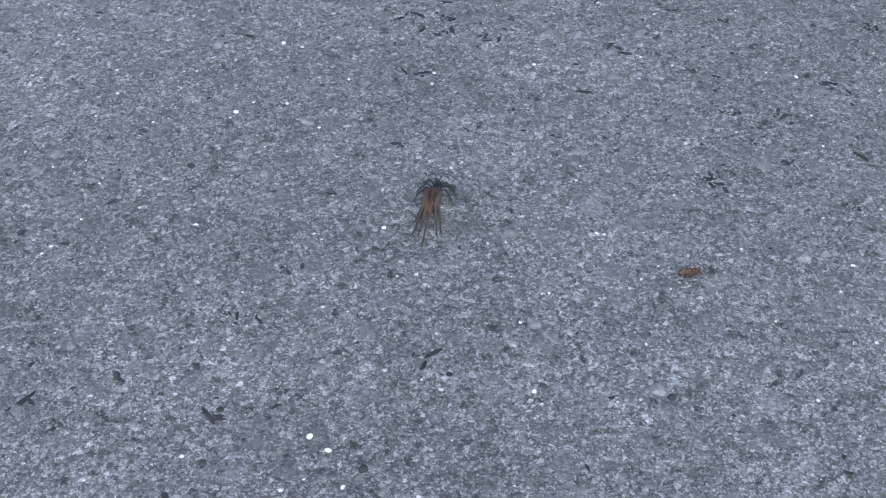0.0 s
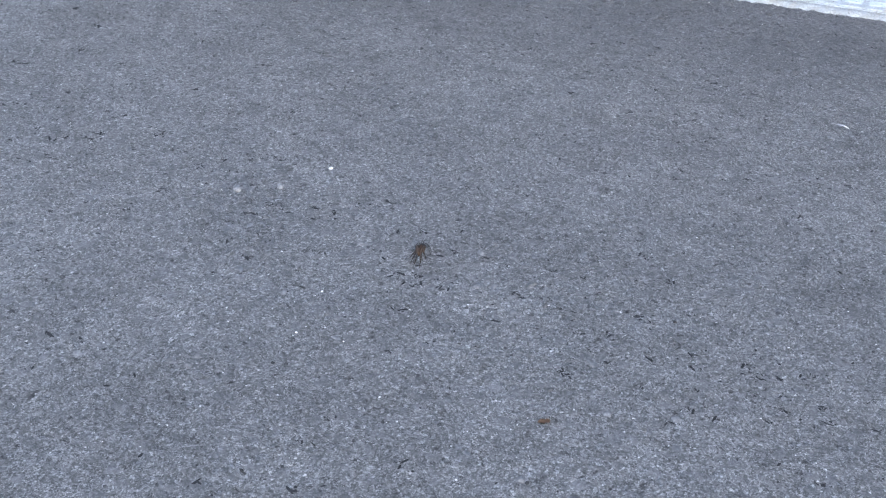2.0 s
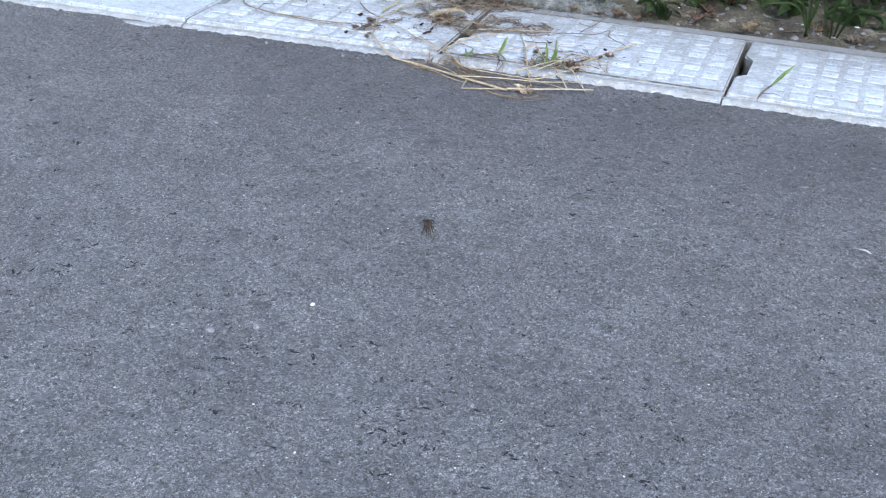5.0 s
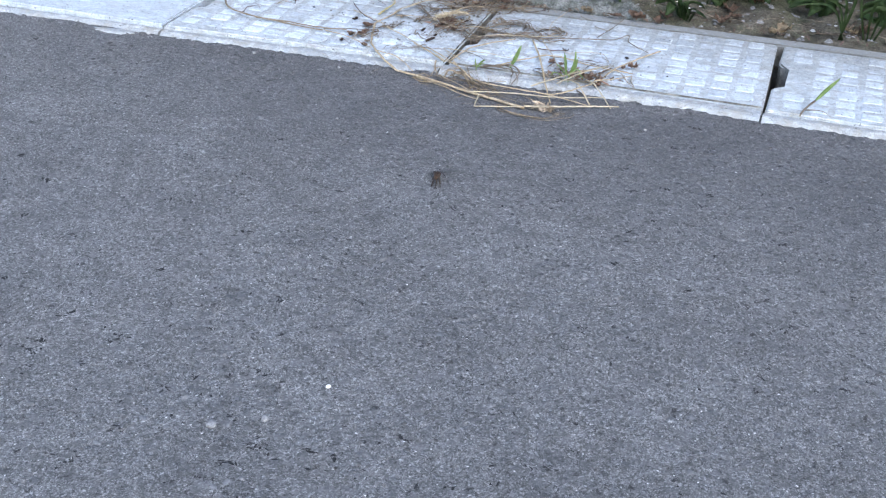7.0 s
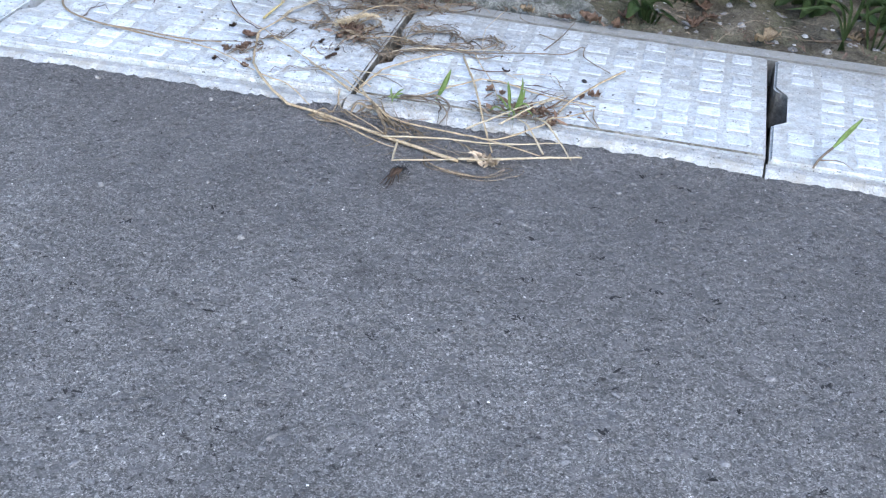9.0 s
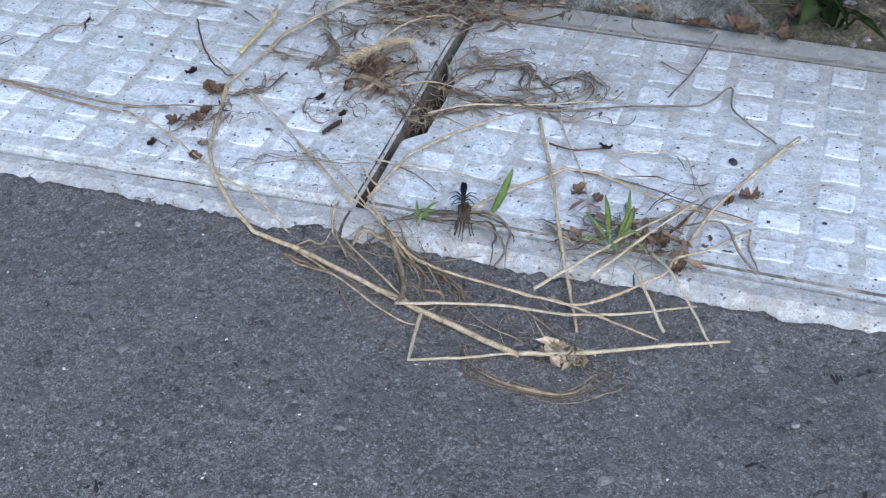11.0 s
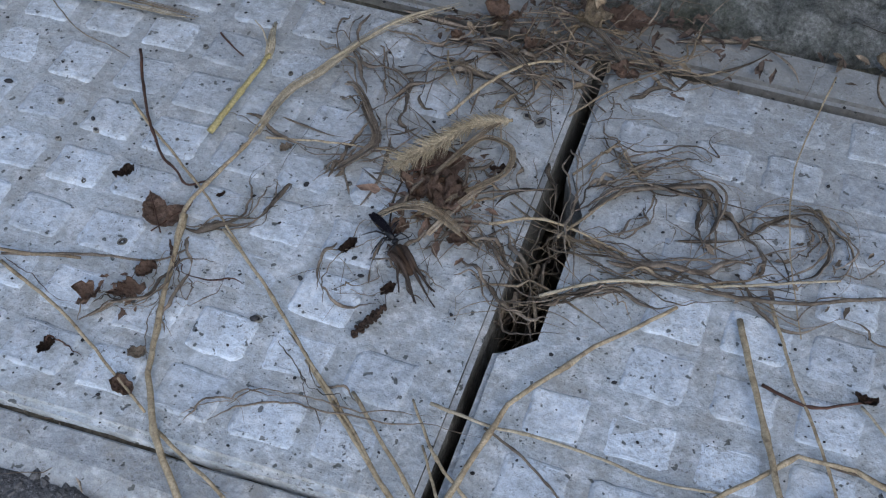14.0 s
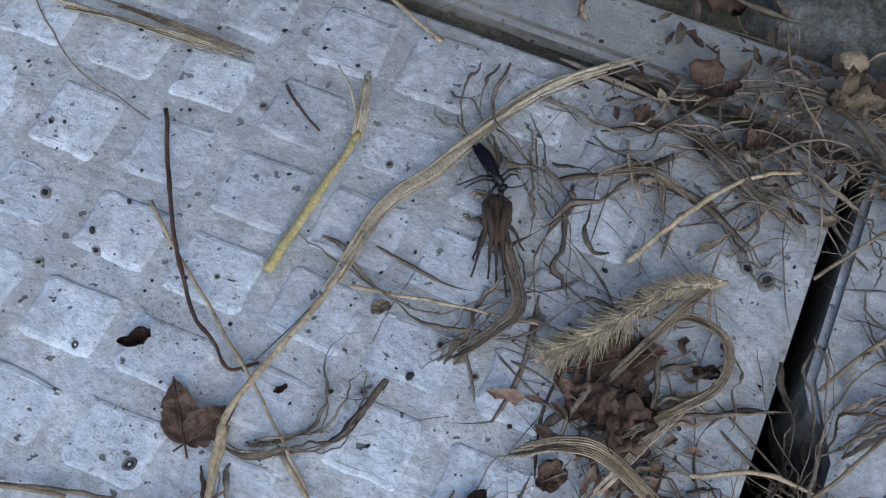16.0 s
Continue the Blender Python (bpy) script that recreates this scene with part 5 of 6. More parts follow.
for at, size, turn, material, label, curl, z, seed in (
        ((-0.046, 0.176), 0.0100, 60, LEAF, W2, 0.5, 0.005, 3),
        ((-0.042, 0.172), 0.0115, -40, LEAF, W2, 0.6, 0.006, 4), ((-0.060, 0.176), 0.0100, 130, LEAF, W2, 0.5, 0.004, 5),
        ((-0.205, 0.137), 0.0050, 40, TWIG, "small dark curled leaf on a stud", 0.9, 0.003, 6),
        ((-0.025, 0.203), 0.0042, 10, TWIG, "small dark crumpled leaf on the lid", 0.9, 0.003, 7),
        ((-0.135, 0.181), 0.0040, 45, VINE, "small brown leaf scrap on the lid", 0.5, 0.003, 8),
        ((-0.153, 0.141), 0.0022, 60, TWIG, "tiny dark scrap on a stud", 0.8, 0.003, 9),
        ((-0.079, 0.131), 0.0050, 70, TWIG, "small dark curled leaf on a stud", 0.8, 0.003, 10),
        ((-0.188, 0.031), 0.0048, 75, TWIG, "small dark curled leaf near the lid's edge", 0.9, 0.003, 11),
        ((-0.184, 0.061), 0.0082, 70, LEAF, W1, 0.9, 0.003, 12), ((-0.167, 0.070), 0.0078, 15, LEAF, W1, 0.9, 0.003, 13), ((-0.165, 0.084), 0.0062, 50, LEAF, W1, 0.9, 0.003, 38),
        ((-0.147, 0.041), 0.0050, 20, VINE, W1, 0.9, 0.003, 39),
        ((-0.145, 0.023), 0.0068, -20, LEAF, W1, 0.6, 0.003, 14), ((0.289, 0.091), 0.0085, 30, LEAF, W1, 0.8, 0.003, 15),
        ((0.273, 0.084), 0.0060, 100, LEAF, W1, 0.8, 0.003, 16), ((0.162, 0.063), 0.0075, 10, LEAF, W1, 0.5, 0.003, 17),
        ((0.178, 0.058), 0.0060, 70, LEAF, W1, 0.6, 0.004, 18), ((0.248, -0.004), 0.0080, 40, LEAF, W2, 0.8, 0.000, 19),
        ((0.232, 0.020), 0.0080, -50, LEAF, W2, 0.6, 0.004, 20), ((0.183, -0.098), 0.0110, 15, PAPER, "shredded tan leaf caught on a stalk", 0.4, -0.0095, 21),
        ((0.198, -0.105), 0.0080, 160, PAPER, "shredded tan leaf caught on a stalk", 0.6, -0.0095, 22),
        ((-0.058, 0.312), 0.0110, 30, LEAF, W2, 0.5, 0.004, 23), ((-0.010, 0.322), 0.0120, -20, TAN, "tan papery leaf on the litter", 0.3, 0.008, 24),
        ((-0.078, 0.291), 0.0060, 80, LEAF, W1, 0.6, 0.003, 25),
        ((-0.035, 0.296), 0.0075, 50, LEAF, W2, 0.6, 0.005, 27), ((0.018, 0.290), 0.0085, 0, LEAF, W2, 0.6, 0.005, 28),
        ((0.252, 0.338), 0.0160, 10, LEAF, "broad brown leaf on the gutter's back rim", 0.4, 0.002, 29),
        ((0.290, 0.336), 0.0110, 50, LEAF, "brown leaf on the gutter's back rim", 0.5, 0.002, 30),
        ((-0.060, 0.148), 0.0070, 60, LEAF, W2, 0.7, 0.005, 31), ((-0.030, 0.150), 0.0060, 0, LEAF, W2, 0.7, 0.005, 32),
        ((0.170, 0.126), 0.0045, 0, TWIG, "dark crumpled leaf at a twig's end", 0.8, 0.003, 34),
        ((0.16, 0.345), 0.012, 5, TAN, "long tan leaf on the gutter's back rim", 0.3, 0.002, 35), ((-0.052, 0.113), 0.0042, 60, TWIG, "dark crumbly scrap on the lid", 0.9, 0.003, 36)):
    dry_leaf("withered_leaf", at, size * (0.85 if material == TWIG else 1), turn, SCRAP if material == TWIG else material, label, curl, z, seed, 2.0 if material == TWIG else 1.25)

def broad_leaf(at, length, width, turn, label, seed, lobes=1.0, crease=0.16, z=0.003):
    """A flat dead leaf: pointed blade with a ragged rim, creased along its veins, with a midrib and a stalk."""
    rnd = random.Random(seed)
    ob = empty("withered_leaf", pose(at[0], at[1], z, 0, 0, turn), label, "leaf", "withered leaves")

    def height(u, v):
        return length * (crease * abs(v) + 0.10 * noise.noise((u * 3.4, v * 3.4, seed)) + 0.07 * noise.noise((u * 8, v * 8, seed + 4)) + 0.035 * noise.noise((u * 19, v * 19, seed))
                         + 0.12 * max(0, abs(u) - 0.28) + 0.09)
    bm = bmesh.new()
    grid = []
    for i in range(25):
        u = i / 24 - 0.5
        half = width / length * 0.5 * max(0.02, math.sin(math.pi * min(1, 0.04 + (i / 24) ** 0.75))) ** 0.8
        row = []
        for j in range(-7, 8):
            v = j / 7 * half * (1 + lobes * (0.22 * noise.noise((u * 9, j > 0, seed)) + 0.18 * noise.noise((u * 26, j > 0, seed + 2)) * abs(j) / 7))
            uu = u + 0.02 * noise.noise((j * 0.6, u * 8, seed))
            row.append(bm.verts.new((uu * length, v * length, height(u, v))))
        grid.append(row)
    for p, q in zip(grid, grid[1:]):
        for j in range(14):
            if abs(j - 6.5) > 5.6 and rnd.random() < 0.04:
                continue
            bm.faces.new((p[j], p[j + 1], q[j + 1], q[j]))
    bmesh.ops.solidify(bm, geom=bm.faces[:], thickness=0.0003)
    part("blade", bm, LEAF, ob, smooth=True)
    bm = bmesh.new()
    tube(bm, [Vector((u * length, 0, height(min(0.5, max(-0.5, u)), 0) + 0.0002)) for u in (0.46, 0.3, 0.1, -0.1, -0.3, -0.5, -0.62, -0.72)], lambda t: length * (0.008 + 0.012 * t), 5)
    part("midrib", bm, TWIG, ob, "dark midrib and stalk", smooth=True)


broad_leaf((-0.180, 0.121), 0.024, 0.013, 128, "torn brown leaf lying flat on the studs", 3, 0.4, 0.3)
broad_leaf((-0.168, 0.121), 0.021, 0.013, 62, "torn brown leaf beside a stalk on the studs", 5, 0.4, 0.3)
broad_leaf((-0.052, 0.196), 0.030, 0.022, 35, "large crumpled brown leaf under the seed head", 8, 1.2, 0.2, 0.004)
broad_leaf((-0.042, 0.181), 0.024, 0.016, 110, "crumpled brown leaf in the heap of dead grass", 11, 1.2, 0.25, 0.005)
broad_leaf((0.012, 0.335), 0.030, 0.020, 10, "papery brown leaf on the gutter's back rim", 14, 1.0, 0.2, 0.004)
broad_leaf((0.215, 0.338), 0.034, 0.016, -5, "dark brown leaf curled on the gutter's back rim", 17, 1.3, 0.3, 0.002)


def scraps(centre, size, count, sizes, material, label, seed, z=None):
    """Crumbled bits of dead leaf, folded and torn, in one mesh."""
    rnd = random.Random(seed)
    verts, polys = [], []
    for _ in range(count):
        x, y = centre[0] + rnd.gauss(0, 0.5) * size[0], centre[1] + rnd.gauss(0, 0.5) * size[1]
        s = rnd.uniform(*sizes)
        turn = Euler((rnd.uniform(-0.7, 0.7), rnd.uniform(-0.7, 0.7), rnd.uniform(0, 6.3))).to_matrix()
        base = (0.0026 if y > 0.002 else -0.0105) if z is None else z
        c = Vector((x, y, base + s * rnd.uniform(0.25, 0.8)))
        fold = rnd.uniform(0.1, 0.9)
        o = len(verts)
        rim = [(-1.6, rnd.uniform(-0.3, 0.3)), (-0.7, 0.8), (0.2, rnd.uniform(0.3, 1.0)), (0.9, rnd.uniform(0.4, 0.9)), (1.7, rnd.uniform(-0.4, 0.4)),
               (0.8, -0.7), (0.1, -rnd.uniform(0.3, 1.0)), (-0.8, -rnd.uniform(0.4, 0.9))]
        spine = [(-0.8, 0.0), (0.0, 0.05), (0.8, 0.0)]
        for u, v in rim + spine:
            u, v = u + rnd.uniform(-0.2, 0.2), v + rnd.uniform(-0.15, 0.15)
            verts.append(tuple(c + turn @ Vector((u, v * 0.7, fold * abs(v) + rnd.uniform(-0.15, 0.15))) * s))
        polys += [tuple(o + i for i in f) for f in ((0, 8, 1), (1, 8, 9, 2), (2, 9, 10, 3), (3, 10, 4), (4, 10, 5), (5, 10, 9, 6), (6, 9, 8, 7), (7, 8, 0))]
    me = bpy.data.meshes.new("leaf_scraps")
    me.from_pydata(verts, [], polys)
    me.materials.append(material)
    return tagged(new("leaf_scraps", me), label, "leaf litter", kind="stuff")


scraps((-0.02, 0.315), (0.10, 0.03), 60, (0.0012, 0.0036), CRUMB, "torn brown leaf scraps in the litter by the soil", 201)
scraps((-0.03, 0.30), (0.09, 0.03), 26, (0.0012, 0.0036), TAN, "tan leaf scraps in the litter by the soil", 202)
scraps((-0.052, 0.175), (0.03, 0.035), 46, (0.0014, 0.0042), LEAF, "brown leaf scraps in the heap of dead grass", 203)
scraps((-0.172, 0.068), (0.016, 0.014), 16, (0.0010, 0.0034), LEAF, "small brown leaf scraps on the lid", 204)
scraps((0.22, 0.025), (0.055, 0.03), 44, (0.0018, 0.0056), LEAF, "brown leaf scraps round a weed's foot", 205)
scraps((0.185, -0.10), (0.022, 0.010), 16, (0.003, 0.0075), PAPER, "shredded tan leaf scraps on the asphalt", 206)
scraps((0.13, 0.19), (0.06, 0.03), 26, (0.0008, 0.0026), VINE, "brown scraps among the tendrils on the lid", 207)
scraps((0.3, 0.345), (0.35, 0.014), 40, (0.0012, 0.0036), VINE, "brown leaf scraps along the gutter's back rim", 209, 0.0005)
scraps((0.45, 0.37), (0.5, 0.03), 100, (0.0015, 0.0042), CRUMB, "brown leaf scraps along the soil's edge", 208, 0.002)


def build_catkin():
    rnd = random.Random(77)
    bm = bmesh.new()
    for k in range(150):
        t = k / 149
        w = math.sin(math.pi * (0.1 + 0.8 * t))
        c = Vector((-0.058 + 0.008 * t, 0.083 + 0.021 * t, 0.0040)) + Vector((rnd.gauss(0, 0.0012) * w, rnd.gauss(0, 0.0006) * w, rnd.gauss(0, 0.0007)))
        made = bmesh.ops.create_icosphere(bm, subdivisions=1, radius=rnd.uniform(0.0006, 0.0012))["verts"]
        for v in made:
            v.co = v.co + c
    thing("catkin", bm, SCRAP, "dark crumbly fallen catkin lying on the lid", "catkin", smooth=True)


build_catkin()
ribbon("dead_blade", [(-0.309, 0.248), (-0.269, 0.25), (-0.225, 0.255)], 0.0045, PALE, "long pale split blade on the lid", z=0.003, lift=0.003)
ribbon("dead_blade", [(-0.29, 0.257), (-0.252, 0.256), (-0.224, 0.258)], 0.0035, TAN, "long pale split blade on the lid", z=0.003, lift=0.003)
stalk("twig", [(-0.206, 0.25), (-0.198, 0.243), (-0.186, 0.237)], 0.0007, TWIG, "thin forked dark twig on a stud", joints=1, category="twig", group="")
rnd_spots = random.Random(31)
for x, y, s in ((-0.106, 0.078, 2.2), (0.270, 0.138, 4.5), (-0.068, 0.118, 1.6), (-0.095, 0.107, 1.6), (-0.242, 0.168, 1.6), (0.062, 0.10, 1.4),
                (-0.116, 0.163, 1.8), (0.225, 0.145, 1.6), (-0.30, 0.178, 2.4), (0.31, 0.11, 1.8), (0.305, 0.07, 1.8), (0.345, 0.08, 2.0), (-0.075, 0.127, 1.5)):
    thing("dirt_crumb", pebble_mesh(rnd_spots, s / 1000, s / 1400, s / 2600), DARK, "dark crumb of dirt on the concrete lid", "crumb", "dirt crumbs",
          smooth=True, m=pose(x, y, 0.0022, 0, 0, rnd_spots.uniform(0, 180)))
scatter("dirt_specks", 1700, (-0.5, 0.8, -0.02, 0.345), (0.0003, 0.0011), lambda x, y: (0.0016 if y > 0.004 else -0.013), DARK,
        "dark specks of dirt on the concrete", 17, 0.4)


def air_hole(x, y, r, seed):
    """A round hole left by an air bubble in the concrete: a thin pale lip round a dark cup, its black standing for the
    hole's shade.
    """
    rnd = random.Random(seed)
    ob = empty("air_hole", pose(x, y, 0.0003, 0, 0, rnd.uniform(0, 360)), "small dark air hole in the pale concrete", "air hole", "air holes in the lids")
    bm = bmesh.new()
    rings = []
    for f, z in ((1.25, 0.0), (1.1, 0.0014), (0.95, 0.0015), (0.7, 0.0012)):
        rings.append([bm.verts.new((r * f * math.cos(a) * (1 + 0.12 * math.sin(2 * a + seed)), r * f * math.sin(a) * 0.85, z)) for a in (6.283 * k / 14 for k in range(14))])
    for p, q in zip(rings, rings[1:]):
        for k in range(14):
            bm.faces.new((p[k], p[(k + 1) % 14], q[(k + 1) % 14], q[k]))
    part("lip", bm, GRIME_SHADE, ob, smooth=True)
    bm = bmesh.new()
    rim = [bm.verts.new((r * 0.8 * math.cos(a), r * 0.66 * math.sin(a), 0.00125)) for a in (6.283 * k / 12 for k in range(12))]
    low = bm.verts.new((0, 0, 0.0007))
    for k in range(12):
        bm.faces.new((rim[k], rim[(k + 1) % 12], low))
    part("cup", bm, DARK, ob)


for k, (x, y, r) in enumerate(((-0.266, 0.175, 0.0019), (-0.187, 0.099, 0.0022), (-0.237, 0.162, 0.0015), (-0.157, 0.236, 0.0012), (-0.211, 0.240, 0.0014), (-0.193, 0.170, 0.0010), (-0.111, 0.178, 0.0017),
                               (-0.065, 0.181, 0.0012), (-0.016, 0.246, 0.0030), (-0.024, 0.248, 0.0020), (-0.105, 0.079, 0.0022), (-0.128, 0.152, 0.0014), (-0.096, 0.172, 0.0012), (-0.225, 0.128, 0.0013), (-0.253, 0.150, 0.0012))):
    air_hole(x, y, r, k)


ribbon("dead_blade", [(-0.111, 0.228), (-0.101, 0.214), (-0.092, 0.200), (-0.095, 0.189), (-0.108, 0.170)], 0.0052, VINE, "dark twisted dead blade among the tendrils", z=0.003, lift=0.003)
ribbon("dead_blade", [(-0.070, 0.292), (-0.052, 0.286), (-0.034, 0.276), (-0.016, 0.268)], 0.0034, VINE, "flat brown dead blade on the lid's rear", z=0.003, lift=0.004)
ribbon("dead_blade", [(-0.083, 0.262), (-0.066, 0.268), (-0.045, 0.262)], 0.0030, TAN, "flat brown dead blade on the lid's rear", z=0.003, lift=0.004)
ribbon("dead_blade", [(-0.030, 0.325), (-0.008, 0.318), (0.012, 0.300), (0.022, 0.292)], 0.0040, VINE, "crumpled brown blade over the rear joint", z=0.004, lift=0.006)
scraps((0.01, 0.338), (0.10, 0.016), 80, (0.0012, 0.0038), CRUMB, "dark brown leaf crumbs heaped on the back rim", 231, 0.003)
scraps((-0.03, 0.30), (0.06, 0.02), 26, (0.0012, 0.0032), SCRAP, "black leaf crumbs near the rear joint", 232)
thing("oak_gall", pebble_mesh(random.Random(3), 0.0062, 0.0056, 0.005), TAN, "round yellowish-brown gall in the litter on the rim", "gall", smooth=True, m=pose(-0.013, 0.347, 0.004))

# ---- foxtail ----
def build_foxtail():
    line = curve(lay([(-0.079, 0.183), (-0.063, 0.200), (-0.047, 0.223), (-0.029, 0.237)], 0.007, 0.004), 12)
    n = len(line)
    ob = empty("foxtail", pose(0, 0, 0), "dry beige bristly foxtail seed head on the litter", "seed head")
    bm = bmesh.new()
    tube(bm, line, lambda t: 0.0009, 6)
    part("stem", bm, STRAW, ob, smooth=True)
    rnd = random.Random(6)
    seeds, hair = bmesh.new(), bmesh.new()
    for i in range(3, n - 1):
        d = (line[i + 1] - line[i - 1]).normalized()
        t = i / n
        w = 1.15 - 0.55 * abs(t - 0.35) * 1.6
        side, up = d.cross(Vector((0, 0, 1))).normalized(), Vector((0, 0, 1))
        for _ in range(11):
            a = rnd.uniform(-0.6, math.pi + 0.6)
            out = side * math.cos(a) + up * math.sin(a) * 0.8
            base = line[i] + d * rnd.uniform(-0.0012, 0.0012)
            tip = base + (out * 0.55 - d * 0.85).normalized() * 0.0052 * w
            tube(seeds, [base, base.lerp(tip, 0.5) + out * 0.0004, tip], lambda q: 0.0007 * math.sin(math.pi * (0.15 + 0.8 * q)), 4)
            for _ in range(2):
                tip = base + (out * rnd.uniform(0.5, 1.0) - d * rnd.uniform(0.5, 1.0)).normalized() * rnd.uniform(0.008, 0.0125) * w
                tube(hair, [base, base.lerp(tip, 0.5) + out * 0.0005, tip], lambda q: 0.0003 * (1.1 - q), 3)
    part("seed_spike", seeds, PALE, ob)
    part("bristle_fringe", hair, PALE, ob, "fine pale bristles")


build_foxtail()


# ---- green weeds ----
def blade(ob, line, width, material=GREEN, label=""):
    line = curve(line, 6)
    n = len(line)
    bm = bmesh.new()
    rows = []
    for i, p in enumerate(line):
        d = (line[min(i + 1, n - 1)] - line[max(i - 1, 0)]).normalized()
        side = d.cross(Vector((0.35, -0.6, 0.7))).normalized()
        up = side.cross(d)
        t = i / (n - 1)
        w = width * 0.5 * math.sin(math.pi * (0.06 + 0.94 * t)) ** 0.75
        rows.append([bm.verts.new(p + side * (w * k) + up * abs(k) * w * 0.35) for k in (-1, 0, 1)])
    for a, b in zip(rows, rows[1:]):
        for k in range(2):
            bm.faces.new((a[k], a[k + 1], b[k + 1], b[k]))
    bmesh.ops.solidify(bm, geom=bm.faces[:], thickness=0.0003)
    part("leaf", bm, material, ob, label, smooth=True)


def weed(label, at, leaves, stems=()):
    ob = empty("weed", pose(*at), label, "weed", "green weeds at the gutter")
    for line in stems:
        bm = bmesh.new()
        tube(bm, curve(line, 5), lambda t: 0.0009 * (1.2 - 0.5 * t), 5)
        part("stem", bm, GREEN, ob, smooth=True)
    for width, line in leaves:
        blade(ob, line, width)
    return ob


weed("single fresh green grass blade rising from the joint", (0.104, 0.020, 0.0),
     [(0.0062, [(0, 0.0, 0.003), (0.005, 0.006, 0.014), (0.009, 0.012, 0.026), (0.012, 0.019, 0.036)])], [[(0, -0.002, -0.004), (0, 0, 0), (0.001, 0.001, 0.005)]])
weed("small green sprig growing at the lid's edge", (0.053, 0.003, 0.0),
     [(0.0026, [(0, 0, 0.0022), (-0.0022, 0.0014, 0.0086), (-0.0029, 0.0029, 0.0158)]), (0.0026, [(0, 0, 0.0022), (0.0058, 0.0029, 0.0072), (0.013, 0.0043, 0.0086)]),
      (0.0021, [(0.0014, 0, 0.0022), (0.0072, -0.0014, 0.005), (0.0115, -0.0029, 0.0029)]), (0.0021, [(0.0014, 0.0014, 0.0043), (0.0072, 0.0072, 0.0101), (0.0122, 0.0101, 0.0122)]),
      (0.0021, [(0, 0, 0.0022), (-0.0043, -0.0007, 0.0043), (-0.0072, -0.0022, 0.0036)])], [[(0, 0, -0.0072), (0, 0, 0), (0.0014, 0.0014, 0.0058)]])
weed("pale green narrow-leaved weed in withered grass", (0.196, 0.010, 0.0),
     [(0.0046, [(0, 0, 0.008), (-0.003, 0.007, 0.024), (-0.007, 0.012, 0.040)]), (0.0026, [(0, 0, 0.006), (-0.010, 0.004, 0.017), (-0.020, 0.012, 0.020)]),
      (0.0024, [(0, -0.002, 0.004), (0.004, -0.008, 0.012), (0.009, -0.010, 0.006)]), (0.0046, [(0.004, 0, 0.006), (0.012, 0.006, 0.018), (0.015, 0.012, 0.034)]),
      (0.0022, [(0.004, 0, 0.008), (0.016, 0.002, 0.018), (0.025, 0.002, 0.013)]), (0.0036, [(0.006, 0.002, 0.010), (0.011, 0.009, 0.028), (0.010, 0.016, 0.046)]),
      (0.0022, [(-0.002, 0, 0.004), (-0.016, -0.004, 0.011), (-0.024, -0.005, 0.004)]), (0.0022, [(0.01, 0.0, 0.006), (0.022, -0.005, 0.013), (0.031, -0.008, 0.008)])],
     [[(0, 0, -0.012), (0, 0, 0.0), (0.001, 0.002, 0.012)], [(0.004, 0, -0.012), (0.006, 0.002, 0.008), (0.008, 0.004, 0.014)]])
half = weed("grass blade with a brown stalk at the lid's edge", (0.553, 0.006, 0.0),
            [(0.006, [(0.018, 0.016, 0.016), (0.034, 0.034, 0.032), (0.050, 0.052, 0.046)])], [])
bm = bmesh.new()
tube(bm, curve([(0, 0, -0.01), (0.004, 0.003, 0.003), (0.012, 0.011, 0.012), (0.020, 0.018, 0.018)], 5), lambda t: 0.0016, 6)
part("stem", bm, VINE, half, "dry brown stem", smooth=True)
bm = bmesh.new()
tube(bm, curve([(0.006, 0.005, 0.006), (0.03, 0.006, 0.008), (0.046, -0.004, 0.004)], 5), lambda t: 0.0009 * (1.2 - t), 5)
part("dry_shoot", bm, VINE, half, "dry brown side shoot", smooth=True)


# ---- behind the gutter ----
scatter("edge_crumbs", 1800, (-0.5, 0.9, -0.034, -0.006), (0.0010, 0.0040), lambda x, y: -0.0128, LUMP, "crumbly lumps along the asphalt's broken edge", 73, 0.8,
        keep=lambda x, y, r: y < edge_of_asphalt(x) + 0.0015)
scatter("aggregate_lumps", 11000, (-0.75, 1.15, -1.25, -0.035), (0.0010, 0.0040), lambda x, y: road_height(x, y) - 0.0007, LUMP,
        "bitumen-coated aggregate lumps standing out of the asphalt", 71, 0.5, keep=lambda x, y, r: r.rand() < 1.15 + y * 0.8)
scatter("crumbled_lumps", 1500, (-0.6, 1.0, -0.21, -0.025), (0.0016, 0.0058), lambda x, y: road_height(x, y) - 0.0008, LUMP, "dark crumbled asphalt lumps near the gutter", 75, 0.42, long=1.7,
        keep=lambda x, y, r: r.rand() < (0.2 + 0.7 * min(1, max(0, (x - 0.28) * 8)) + 0.35 * (x < -0.05)) and y < edge_of_asphalt(x))
scatter("gravel", 1500, (-0.4, 1.3, 0.35, 0.85), (0.0015, 0.008), lambda x, y: soil_height(x, y), STONE, "grey gravel strewn on the soil", 41, 0.6)
scatter("pale_shards", 22, (0.2, 1.1, 0.355, 0.55), (0.003, 0.007), lambda x, y: soil_height(x, y) + 0.001, WHITE, "pale flat shards lying on the soil", 43, 0.35)
tangle("leaf_litter", (0.35, 0.43), (0.45, 0.05), 150, (0.02, 0.08), (0.0005, 0.0014), VINE, "withered stems littered on the soil", 0.1, 0.5, 0.0, 0.012, 44)
